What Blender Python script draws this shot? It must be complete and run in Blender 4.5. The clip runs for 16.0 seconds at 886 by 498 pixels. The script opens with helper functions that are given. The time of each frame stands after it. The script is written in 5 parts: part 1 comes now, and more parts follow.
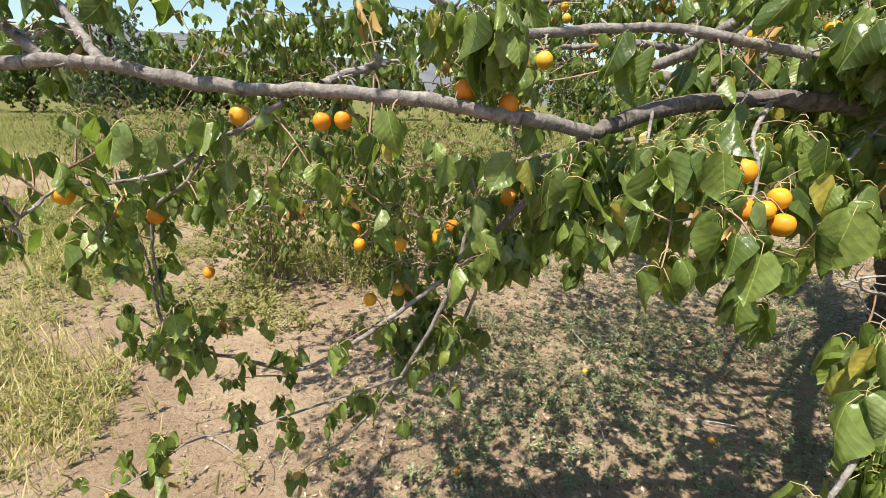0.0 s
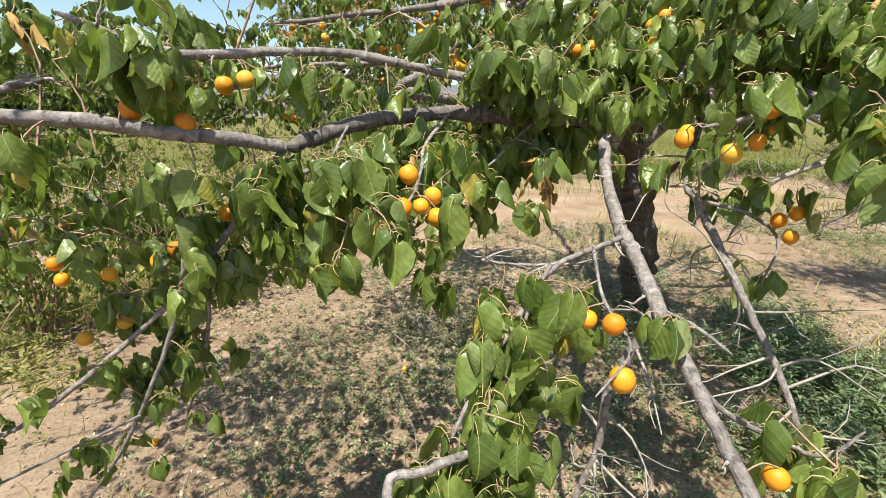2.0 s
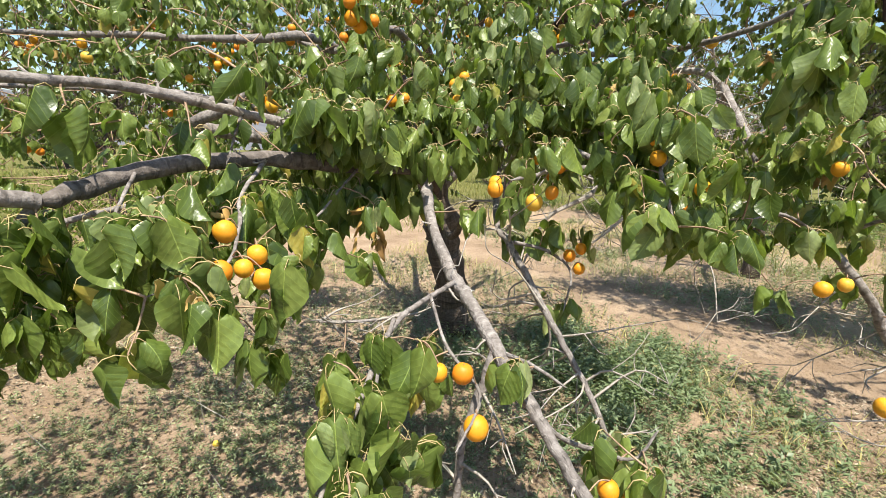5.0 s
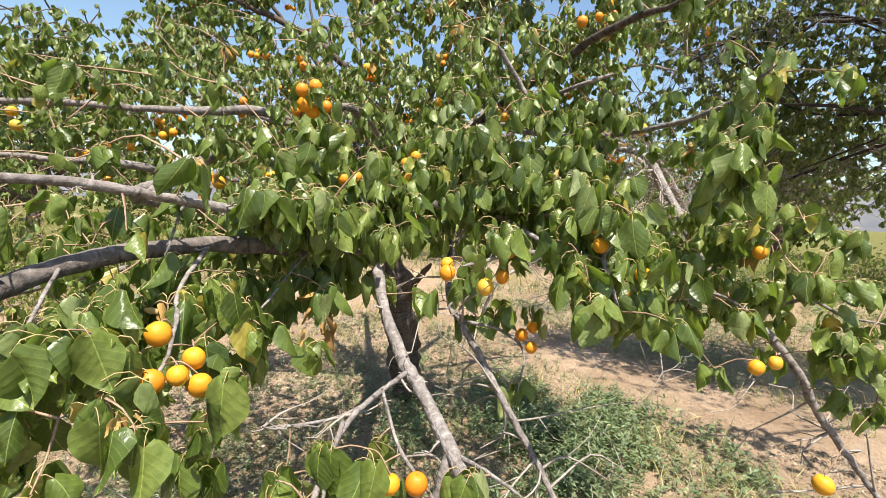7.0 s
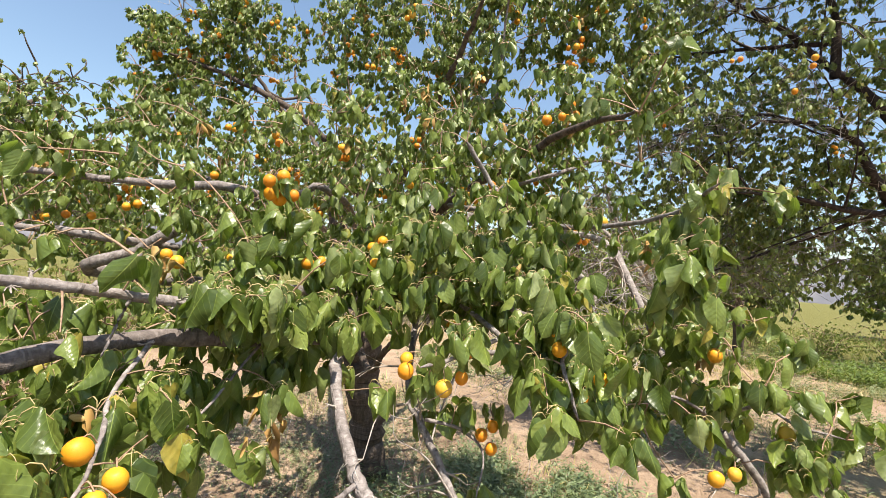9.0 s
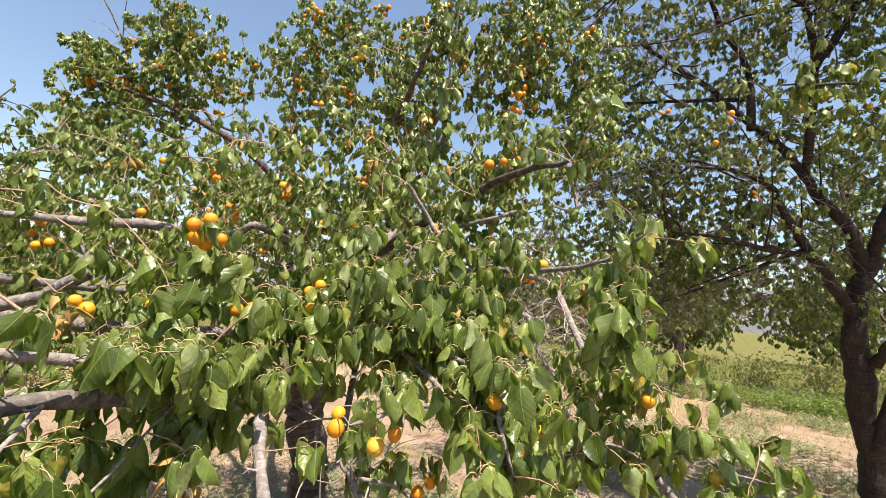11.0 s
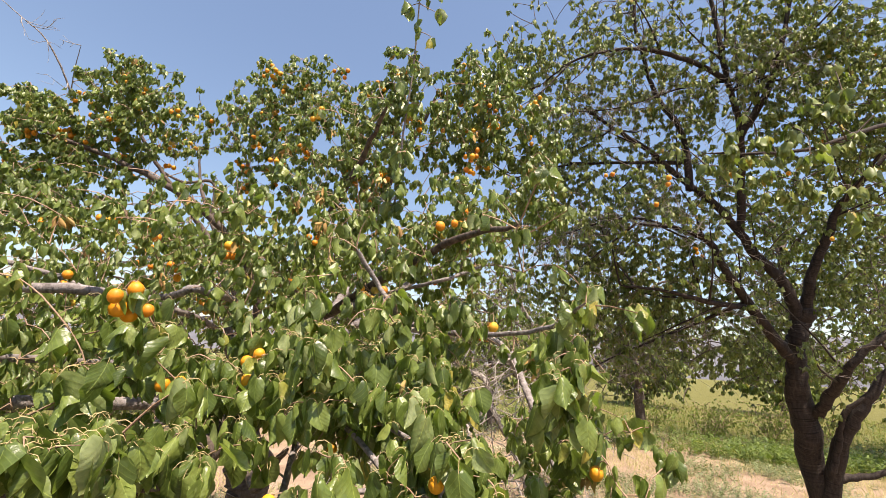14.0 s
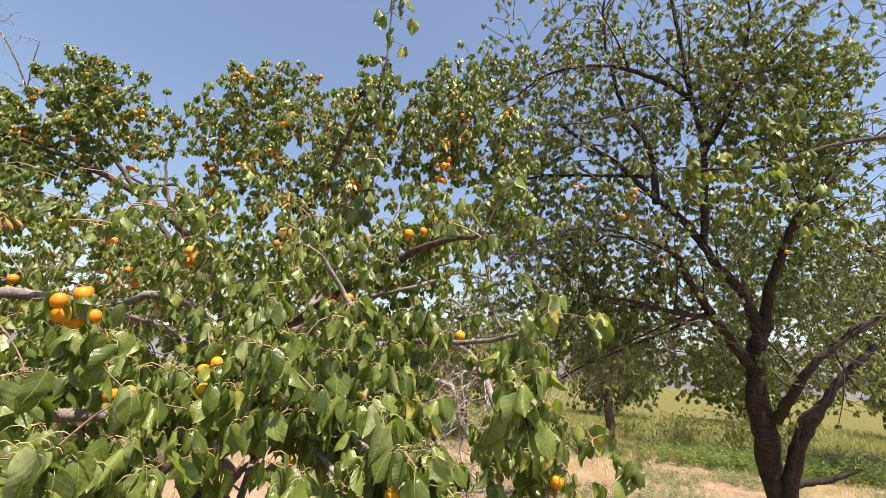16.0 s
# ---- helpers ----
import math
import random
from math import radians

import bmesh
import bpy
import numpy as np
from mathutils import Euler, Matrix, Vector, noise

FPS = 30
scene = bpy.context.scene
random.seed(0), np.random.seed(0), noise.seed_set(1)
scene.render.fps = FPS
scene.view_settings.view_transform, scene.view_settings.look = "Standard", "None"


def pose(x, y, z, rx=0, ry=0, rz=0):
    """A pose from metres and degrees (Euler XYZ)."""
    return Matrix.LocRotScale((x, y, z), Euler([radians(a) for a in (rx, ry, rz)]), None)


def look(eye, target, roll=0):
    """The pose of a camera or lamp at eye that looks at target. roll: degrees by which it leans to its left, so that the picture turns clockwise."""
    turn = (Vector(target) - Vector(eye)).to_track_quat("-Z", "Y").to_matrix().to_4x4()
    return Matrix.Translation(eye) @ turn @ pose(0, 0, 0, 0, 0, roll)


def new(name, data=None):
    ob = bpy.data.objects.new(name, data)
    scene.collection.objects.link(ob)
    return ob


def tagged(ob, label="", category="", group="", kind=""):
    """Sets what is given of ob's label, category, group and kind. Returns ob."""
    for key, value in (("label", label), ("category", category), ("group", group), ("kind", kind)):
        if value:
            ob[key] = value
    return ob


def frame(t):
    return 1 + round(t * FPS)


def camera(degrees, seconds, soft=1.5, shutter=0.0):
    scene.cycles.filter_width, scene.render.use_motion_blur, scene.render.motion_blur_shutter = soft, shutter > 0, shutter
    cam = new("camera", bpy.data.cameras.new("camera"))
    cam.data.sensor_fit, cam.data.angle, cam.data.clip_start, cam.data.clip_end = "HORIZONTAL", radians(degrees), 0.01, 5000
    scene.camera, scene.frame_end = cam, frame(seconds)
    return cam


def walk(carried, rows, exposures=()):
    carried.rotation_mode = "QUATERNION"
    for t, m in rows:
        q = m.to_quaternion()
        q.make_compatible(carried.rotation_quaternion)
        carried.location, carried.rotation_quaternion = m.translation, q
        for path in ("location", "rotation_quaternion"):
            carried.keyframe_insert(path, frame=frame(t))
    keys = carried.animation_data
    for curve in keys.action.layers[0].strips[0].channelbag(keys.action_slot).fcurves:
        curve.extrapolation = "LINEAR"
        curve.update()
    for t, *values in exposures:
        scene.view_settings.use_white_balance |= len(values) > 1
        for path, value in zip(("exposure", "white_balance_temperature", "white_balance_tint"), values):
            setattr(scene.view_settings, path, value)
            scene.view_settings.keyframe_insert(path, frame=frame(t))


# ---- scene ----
cam = camera(90.1, 16.0, soft=0.8)
METRES, EYE, TILT, LEAN, TURN = 0.75, 1.55, -18.5, -1.5, 0.0
ROWS = [
    (0.0, 0.0, 0.0, 0.0, -0.0, 0.0, 0.0),
    (0.5, 0.1249, -0.0402, -0.0138, -6.37, -0.45, 2.55),
    (1.0, 0.2267, -0.0837, -0.0245, -11.1, -0.64, 4.4),
    (1.5, 0.3058, -0.1172, -0.0332, -15.36, -0.32, 5.92),
    (2.0, 0.3574, -0.1387, -0.0388, -18.76, 0.35, 7.04),
    (2.5, 0.3684, -0.1382, -0.0436, -22.04, 0.35, 7.68),
    (3.0, 0.3458, -0.1039, -0.0518, -26.63, -0.81, 8.61),
    (3.5, 0.3354, -0.08, -0.0361, -32.0, -1.91, 9.66),
    (4.0, 0.3399, -0.0791, -0.0211, -36.52, -1.57, 10.54),
    (6.5, 0.3285, -0.067, 0.1035, -47.95, 5.02, 12.5),
    (7.0, 0.3527, -0.0889, 0.1219, -49.05, 5.98, 12.55),
    (7.5, 0.3623, -0.0993, 0.1482, -50.03, 7.34, 12.42),
    (8.0, 0.3761, -0.1157, 0.1768, -50.79, 9.08, 12.07),
    (8.5, 0.3794, -0.1352, 0.212, -51.66, 11.6, 11.57),
    (9.0, 0.3814, -0.1459, 0.2254, -52.73, 12.87, 11.08),
    (9.5, 0.3914, -0.1623, 0.2378, -54.55, 13.87, 11.18),
    (12.0, 0.4473, -0.2199, 0.2792, -60.26, 17.19, 12.84),
    (12.5, 0.453, -0.2384, 0.2868, -61.06, 18.16, 13.07),
    (13.0, 0.4574, -0.2493, 0.294, -61.85, 19.19, 13.33),
    (13.5, 0.459, -0.2565, 0.3025, -62.62, 20.13, 13.56),
    (14.0, 0.4618, -0.2631, 0.3124, -63.21, 21.22, 13.78),
    (14.5, 0.4672, -0.2667, 0.3117, -63.7, 22.05, 13.97),
    (15.0, 0.4698, -0.2724, 0.3114, -64.32, 22.35, 14.14),
    (15.5, 0.4746, -0.2832, 0.3041, -65.33, 22.15, 14.31),
    (16.0, 0.482, -0.293, 0.2975, -66.51, 21.63, 14.28),
]
walk(cam, [(t, pose(0, 0, EYE, TILT, LEAN, TURN) @ pose(METRES * x, METRES * y, METRES * z, 90 + pitch, roll, yaw)) for t, x, y, z, yaw, pitch, roll in ROWS],
     [(0.0, 0.92, 6850, 3), (4.0, 1.0, 6750, 3), (7.0, 1.11, 6850, 7), (9.5, 1.13, 7050, 10), (12.0, 1.17, 7250, 14), (16.0, 1.07, 7400, 17)])

# ---- sky, sun ----
SUN_ELEVATION, SUN_AZIMUTH = 67.0, 215.0      # degrees; azimuth clockwise from +y
world = bpy.data.worlds.new("sky")
scene.world = world
world.use_nodes = True
_sky = world.node_tree.nodes.new("ShaderNodeTexSky")
_sky.sky_type, _sky.sun_disc = "NISHITA", False
_sky.sun_elevation, _sky.sun_rotation = radians(SUN_ELEVATION), radians(SUN_AZIMUTH)
_sky.air_density, _sky.dust_density, _sky.ozone_density = 1.25, 0.8, 3.2
world.node_tree.links.new(_sky.outputs[0], world.node_tree.nodes["Background"].inputs[0])
world.node_tree.nodes["Background"].inputs[1].default_value = 0.098
_toward = Vector((math.sin(radians(SUN_AZIMUTH)) * math.cos(radians(SUN_ELEVATION)),
                  math.cos(radians(SUN_AZIMUTH)) * math.cos(radians(SUN_ELEVATION)), math.sin(radians(SUN_ELEVATION))))
_lamp = bpy.data.lights.new("sun", "SUN")
_lamp.energy, _lamp.angle, _lamp.color = 5.0, radians(0.53), (1.0, 0.95, 0.87)
sun = new("sun", _lamp)
sun.matrix_world = look(_toward * 60, (0, 0, 0))


# ---- materials ----
def material(name, rough=0.7, spec=0.3):
    m = bpy.data.materials.new(name)
    m.use_nodes = True
    b = m.node_tree.nodes["Principled BSDF"]
    b.inputs["Roughness"].default_value = rough
    b.inputs["Specular IOR Level"].default_value = spec
    return m, m.node_tree.nodes, m.node_tree.links, b


def node(m, kind, **sockets):
    n = m.node_tree.nodes.new(kind)
    for k, v in sockets.items():
        n.inputs[k.replace("_", " ")].default_value = v
    return n


def ramp(m, factor, *stops):
    n = m.node_tree.nodes.new("ShaderNodeValToRGB")
    while len(n.color_ramp.elements) < len(stops):
        n.color_ramp.elements.new(0.5)
    for e, (p, c) in zip(n.color_ramp.elements, stops):
        e.position, e.color = p, (*c, 1)
    m.node_tree.links.new(factor, n.inputs[0])
    return n.outputs[0]


def mix(m, a, b, factor, kind="MIX"):
    n = m.node_tree.nodes.new("ShaderNodeMix")
    n.data_type, n.blend_type = "RGBA", kind
    for socket, v in ((n.inputs[0], factor), (n.inputs[6], a), (n.inputs[7], b)):
        if isinstance(v, bpy.types.NodeSocket):
            m.node_tree.links.new(v, socket)
        else:
            socket.default_value = v if isinstance(v, float) else (*v, 1)
    return n.outputs[2]


def noise_of(m, scale, detail=4.0, rough=0.55, stretch=None, distortion=0.0):
    n = node(m, "ShaderNodeTexNoise", Scale=scale, Detail=detail, Roughness=rough, Distortion=distortion)
    c = m.node_tree.nodes.new("ShaderNodeTexCoord")
    if stretch:
        p = m.node_tree.nodes.new("ShaderNodeMapping")
        p.inputs["Scale"].default_value = stretch
        m.node_tree.links.new(c.outputs["Object"], p.inputs[0])
        m.node_tree.links.new(p.outputs[0], n.inputs["Vector"])
    else:
        m.node_tree.links.new(c.outputs["Object"], n.inputs["Vector"])
    return n.outputs["Fac"]


def bump(m, bsdf, height, strength=0.4, distance=0.01):
    n = node(m, "ShaderNodeBump", Strength=strength, Distance=distance)
    m.node_tree.links.new(height, n.inputs["Height"])
    m.node_tree.links.new(n.outputs[0], bsdf.inputs["Normal"])


def varied(m):
    """A number 0..1 that differs from leaf to leaf, whether the leaf is an object or an island of a mesh."""
    o, g = m.node_tree.nodes.new("ShaderNodeObjectInfo"), m.node_tree.nodes.new("ShaderNodeNewGeometry")
    a = node(m, "ShaderNodeMath")
    a.operation = "ADD"
    m.node_tree.links.new(o.outputs["Random"], a.inputs[0])
    m.node_tree.links.new(g.outputs["Random Per Island"], a.inputs[1])
    f = node(m, "ShaderNodeMath")
    f.operation = "FRACT"
    m.node_tree.links.new(a.outputs[0], f.inputs[0])
    return f.outputs[0]


def leaf_material(name, dark, mid, light, yellow, pale=None, clear=0.3, rough=0.46, veins=False):
    m, nodes, links, b = material(name, rough, 0.5)
    r, pale = varied(m), pale or light
    colour = ramp(m, r, (0.0, dark), (0.4, mid), (0.72, light), (0.74, pale), (0.9, mid), (0.978, light), (0.99, yellow), (1.0, yellow))
    if veins:
        # side veins that run forward from the midrib, and the midrib itself
        uv = m.node_tree.nodes.new("ShaderNodeUVMap")
        part = m.node_tree.nodes.new("ShaderNodeSeparateXYZ")
        links.new(uv.outputs[0], part.inputs[0])

        def sum_of(op, a, b):
            n = m.node_tree.nodes.new("ShaderNodeMath")
            n.operation = op
            for socket, v in zip(n.inputs, (a, b)):
                if isinstance(v, bpy.types.NodeSocket):
                    links.new(v, socket)
                else:
                    socket.default_value = v
            return n.outputs[0]
        side = sum_of("ABSOLUTE", part.outputs["X"], 0.0)
        slant = sum_of("SUBTRACT", part.outputs["Y"], sum_of("MULTIPLY", side, 0.75))
        rib = sum_of("SINE", sum_of("MULTIPLY", slant, 38.0), 0.0)
        spine = sum_of("LESS_THAN", side, 0.012)
        line = sum_of("MAXIMUM", sum_of("MULTIPLY", sum_of("GREATER_THAN", rib, 0.95), 0.16), sum_of("MULTIPLY", spine, 0.5))
        blot = node(m, "ShaderNodeTexNoise", Scale=4.5, Detail=4.0)
        links.new(uv.outputs[0], blot.inputs["Vector"])
        colour = mix(m, colour, tuple(c * 0.75 for c in dark), ramp(m, blot.outputs["Fac"], (0.45, (0, 0, 0)), (0.75, (0.6, 0.6, 0.6))))
        colour = mix(m, colour, tuple(min(1.0, c * 1.9) for c in light), line)
        bump(m, b, sum_of("ADD", sum_of("MULTIPLY", rib, 0.16), sum_of("MULTIPLY", blot.outputs["Fac"], 2.5)), 0.3, 0.003)
    links.new(colour, b.inputs["Base Color"])
    t = node(m, "ShaderNodeBsdfTranslucent")
    links.new(mix(m, colour, (0.42, 0.64, 0.05), 0.4), t.inputs["Color"])
    s = node(m, "ShaderNodeMixShader", Fac=clear)
    links.new(b.outputs[0], s.inputs[1])
    links.new(t.outputs[0], s.inputs[2])
    links.new(s.outputs[0], nodes["Material Output"].inputs[0])
    return m


def bark_material(name, low, mid, high, scale=30.0, strength=0.6, stretch=None):
    m, nodes, links, b = material(name, 0.8, 0.25)
    fine, broad = noise_of(m, scale * 3, 5.0, 0.65, stretch), noise_of(m, scale * 0.35, 3.0, 0.55, stretch)
    colour = ramp(m, fine, (0.3, low), (0.52, mid), (0.75, high))
    colour = mix(m, colour, tuple(c * 0.55 for c in mid), ramp(m, broad, (0.5, (0, 0, 0)), (0.75, (0.7, 0.7, 0.7))))
    # dark scars and pale pores that run round the limb
    uv, p = m.node_tree.nodes.new("ShaderNodeUVMap"), m.node_tree.nodes.new("ShaderNodeMapping")
    p.inputs["Scale"].default_value = (2.0, 75.0, 1.0)
    links.new(uv.outputs[0], p.inputs[0])
    ring = node(m, "ShaderNodeTexNoise", Scale=1.0, Detail=3.0, Distortion=0.6)
    links.new(p.outputs[0], ring.inputs["Vector"])
    colour = mix(m, colour, tuple(c * 0.4 for c in low), ramp(m, ring.outputs["Fac"], (0.55, (0, 0, 0)), (0.68, (0.75, 0.75, 0.75))))
    colour = mix(m, colour, high, ramp(m, ring.outputs["Fac"], (0.3, (0.6, 0.6, 0.6)), (0.4, (0, 0, 0))))
    links.new(colour, b.inputs["Base Color"])
    both = node(m, "ShaderNodeMath")
    both.operation = "ADD"
    links.new(fine, both.inputs[0])
    links.new(ring.outputs["Fac"], both.inputs[1])
    bump(m, b, both.outputs[0], strength, 0.007)
    return m


M_LEAF = leaf_material("apricot_leaf", (0.045, 0.071, 0.017), (0.127, 0.176, 0.039), (0.228, 0.28, 0.068), (0.42, 0.34, 0.07), (0.28, 0.32, 0.145), clear=0.33, rough=0.35, veins=True)
M_LEAF_FAR = leaf_material("old_tree_leaf", (0.062, 0.088, 0.024), (0.155, 0.196, 0.05), (0.26, 0.29, 0.085), (0.42, 0.3, 0.08), (0.28, 0.31, 0.16), clear=0.32, rough=0.45)
M_WITHERED = leaf_material("withered_leaf", (0.2, 0.1, 0.03), (0.4, 0.23, 0.07), (0.5, 0.33, 0.12), (0.55, 0.42, 0.2), clear=0.15, rough=0.7)
M_WEED = leaf_material("weed_leaf", (0.075, 0.095, 0.04), (0.16, 0.185, 0.085), (0.29, 0.31, 0.165), (0.45, 0.36, 0.17), clear=0.2)
# darker copy of the weed green; dappled tree shade is in the colour
M_WEED_SHADED = leaf_material("shaded_weed_leaf", (0.07, 0.10, 0.045), (0.125, 0.165, 0.078), (0.2, 0.24, 0.125), (0.4, 0.34, 0.16), clear=0.22)
M_SHRUB = leaf_material("shrub_leaf", (0.08, 0.11, 0.025), (0.17, 0.21, 0.045), (0.29, 0.31, 0.08), (0.42, 0.36, 0.1), clear=0.38)
M_HEDGE = leaf_material("hedge_leaf", (0.06, 0.095, 0.022), (0.11, 0.155, 0.036), (0.17, 0.215, 0.055), (0.3, 0.28, 0.06), clear=0.28)
M_GREY_LEAF = leaf_material("grey_green_leaf", (0.06, 0.09, 0.05), (0.10, 0.14, 0.08), (0.16, 0.2, 0.11), (0.2, 0.22, 0.1), clear=0.25)
M_STRAW = leaf_material("dry_grass_blade", (0.32, 0.25, 0.105), (0.45, 0.37, 0.16), (0.57, 0.47, 0.23), (0.25, 0.27, 0.09), clear=0.3, rough=0.6)
M_GRASS = leaf_material("green_grass_blade", (0.12, 0.12, 0.034), (0.21, 0.195, 0.058), (0.31, 0.27, 0.09), (0.38, 0.31, 0.13), clear=0.3, rough=0.6)
M_LITTER = leaf_material("dry_leaf", (0.06, 0.038, 0.026), (0.19, 0.13, 0.085), (0.42, 0.33, 0.235), (0.55, 0.46, 0.33), (0.5, 0.43, 0.33), clear=0.1, rough=0.7)
M_LIMB = bark_material("smooth_limb_bark", (0.13, 0.11, 0.10), (0.22, 0.19, 0.18), (0.36, 0.325, 0.31), 24.0)
# a darker tone of the limb bark
M_BROWN = bark_material("darker_limb_bark", (0.08, 0.066, 0.06), (0.145, 0.12, 0.11), (0.25, 0.215, 0.2), 22.0, 0.7)
M_TRUNK = bark_material("rough_trunk_bark", (0.05, 0.036, 0.028), (0.1, 0.075, 0.06), (0.17, 0.13, 0.11), 16.0, 1.0, (1, 1, 0.18))
# trunk bark made darker: the crown's shade is put into the colour
M_BARK_SHADED = bark_material("crown_shaded_bark", (0.018, 0.013, 0.011), (0.04, 0.03, 0.025), (0.075, 0.057, 0.047), 16.0, 1.0, (1, 1, 0.18))
M_TWIG = bark_material("twig_bark", (0.2, 0.12, 0.08), (0.33, 0.22, 0.15), (0.45, 0.33, 0.22), 60.0, 0.3)
M_DEAD = bark_material("dead_grey_wood", (0.2, 0.17, 0.15), (0.33, 0.29, 0.26), (0.48, 0.43, 0.39), 40.0, 0.5)
M_STALK, _, _, _b = material("leaf_stalk", 0.5)
_b.inputs["Base Color"].default_value = (0.38, 0.29, 0.14, 1)

M_FRUIT, _n, _l, _b = material("apricot_skin", 0.5, 0.35)
_r = varied(M_FRUIT)
_c = ramp(M_FRUIT, _r, (0.0, (0.6, 0.19, 0.012)), (0.5, (0.64, 0.27, 0.016)), (0.85, (0.66, 0.33, 0.024)), (1.0, (0.56, 0.42, 0.07)))
_c = mix(M_FRUIT, _c, (0.7, 0.2, 0.015), ramp(M_FRUIT, noise_of(M_FRUIT, 25.0, 2.0), (0.5, (0, 0, 0)), (0.8, (0.7, 0.7, 0.7))))
_c = mix(M_FRUIT, _c, (0.35, 0.14, 0.03), ramp(M_FRUIT, noise_of(M_FRUIT, 260.0, 2.0), (0.68, (0, 0, 0)), (0.76, (0.6, 0.6, 0.6))))
_l.new(_c, _b.inputs["Base Color"])
_b.inputs["Subsurface Weight"].default_value = 0.08
_b.inputs["Subsurface Radius"].default_value = (0.01, 0.004, 0.001)
bump(M_FRUIT, _b, noise_of(M_FRUIT, 300.0, 2.0), 0.1, 0.001)

M_SOIL, _n, _l, _b = material("sandy_soil", 0.95, 0.1)
_c = ramp(M_SOIL, noise_of(M_SOIL, 1.3, 6.0, 0.6), (0.3, (0.235, 0.16, 0.106)), (0.55, (0.36, 0.258, 0.181)), (0.75, (0.48, 0.362, 0.266)))
_c = mix(M_SOIL, _c, (0.15, 0.095, 0.06), ramp(M_SOIL, noise_of(M_SOIL, 35.0, 5.0, 0.7), (0.48, (0, 0, 0)), (0.75, (0.75, 0.75, 0.75))))
_c = mix(M_SOIL, _c, (0.27, 0.23, 0.11), ramp(M_SOIL, noise_of(M_SOIL, 0.22, 3.0), (0.55, (0, 0, 0)), (0.7, (0.45, 0.45, 0.45))))
_where = M_SOIL.node_tree.nodes.new("ShaderNodeSeparateXYZ")
_l.new(M_SOIL.node_tree.nodes.new("ShaderNodeTexCoord").outputs["Object"], _where.inputs[0])
_east = node(M_SOIL, "ShaderNodeMapRange", From_Min=14.0, From_Max=19.0)
_l.new(_where.outputs["X"], _east.inputs["Value"])
_green = ramp(M_SOIL, noise_of(M_SOIL, 1.6, 9.0, 0.75), (0.35, (0.09, 0.09, 0.028)), (0.6, (0.16, 0.148, 0.05)), (0.75, (0.26, 0.21, 0.09)))
_c = mix(M_SOIL, _c, _green, _east.outputs[0])
_north = node(M_SOIL, "ShaderNodeMapRange", From_Min=8.0, From_Max=13.0)
_l.new(_where.outputs["Y"], _north.inputs["Value"])
_c = mix(M_SOIL, _c, _green, _north.outputs[0])
_l.new(_c, _b.inputs["Base Color"])
bump(M_SOIL, _b, noise_of(M_SOIL, 22.0, 8.0, 0.7), 0.9, 0.05)

# grey-blue base colour: the haze of distance is painted in
M_HILL, _n, _l, _b = material("hill_with_haze", 1.0, 0.0)
_l.new(ramp(M_HILL, noise_of(M_HILL, 0.02, 5.0), (0.35, (0.105, 0.108, 0.125)), (0.7, (0.15, 0.148, 0.16))), _b.inputs["Base Color"])


# ---- tools ----
def thing(name, at, label, category, group="", kind=""):
    ob = new(name)
    ob.location = at
    ob.empty_display_size = 0.2
    return tagged(ob, label, category, group, kind)


def child(name, data, parent, label="", kind=""):
    ob = new(name, data)
    ob.parent = parent
    ob.matrix_parent_inverse = Matrix.Translation(-Vector(parent.location))
    return tagged(ob, label, kind=kind)


def smooth_path(points, per=6):
    """A Catmull-Rom line through the points."""
    p = [np.array(q, float) for q in points]
    p = [2 * p[0] - p[1]] + p + [2 * p[-1] - p[-2]]
    out = []
    for a, b, c, d in zip(p, p[1:], p[2:], p[3:]):
        for k in range(per):
            t = k / per
            out.append(0.5 * (2 * b + (c - a) * t + (2 * a - 5 * b + 4 * c - d) * t * t + (3 * b - a - 3 * c + d) * t ** 3))
    return np.array(out + [p[-2]])


def tube_arrays(line, radii, sides, rng=None, knobs=0.0):
    """Rings of vertices along a line, and the quads between them, closed at the tip."""
    n = len(line)
    ahead = np.gradient(line, axis=0)
    ahead /= np.linalg.norm(ahead, axis=1)[:, None] + 1e-9
    ref = np.array((0.31, 0.22, 0.92))
    u = np.cross(ahead, ref)
    bad = np.linalg.norm(u, axis=1) < 0.1
    u[bad] = np.cross(ahead[bad], (1, 0, 0))
    u /= np.linalg.norm(u, axis=1)[:, None]
    v = np.cross(ahead, u)
    a = np.arange(sides) * 2 * math.pi / sides
    r = np.repeat(np.asarray(radii)[:, None], sides, 1)
    if knobs and rng is not None:
        lumps = rng.normal(size=(n + 4, sides)) * 0.6 + rng.normal(size=(n + 4, 1)) * 0.8
        lumps = (lumps[:-4] + 2 * lumps[1:-3] + 3 * lumps[2:-2] + 2 * lumps[3:-1] + lumps[4:]) / 5
        lumps = (np.roll(lumps, 1, 1) + 2 * lumps + np.roll(lumps, -1, 1)) / 4
        r = r * (1 + knobs * 1.6 * lumps)
    verts = line[:, None] + r[..., None] * (np.cos(a)[None, :, None] * u[:, None] + np.sin(a)[None, :, None] * v[:, None])
    i = np.arange(n - 1)[:, None] * sides
    k = np.arange(sides)[None]
    k2 = (k + 1) % sides
    quads = np.stack([i + k, i + k2, i + sides + k2, i + sides + k], -1).reshape(-1, 4)
    return verts.reshape(-1, 3), quads


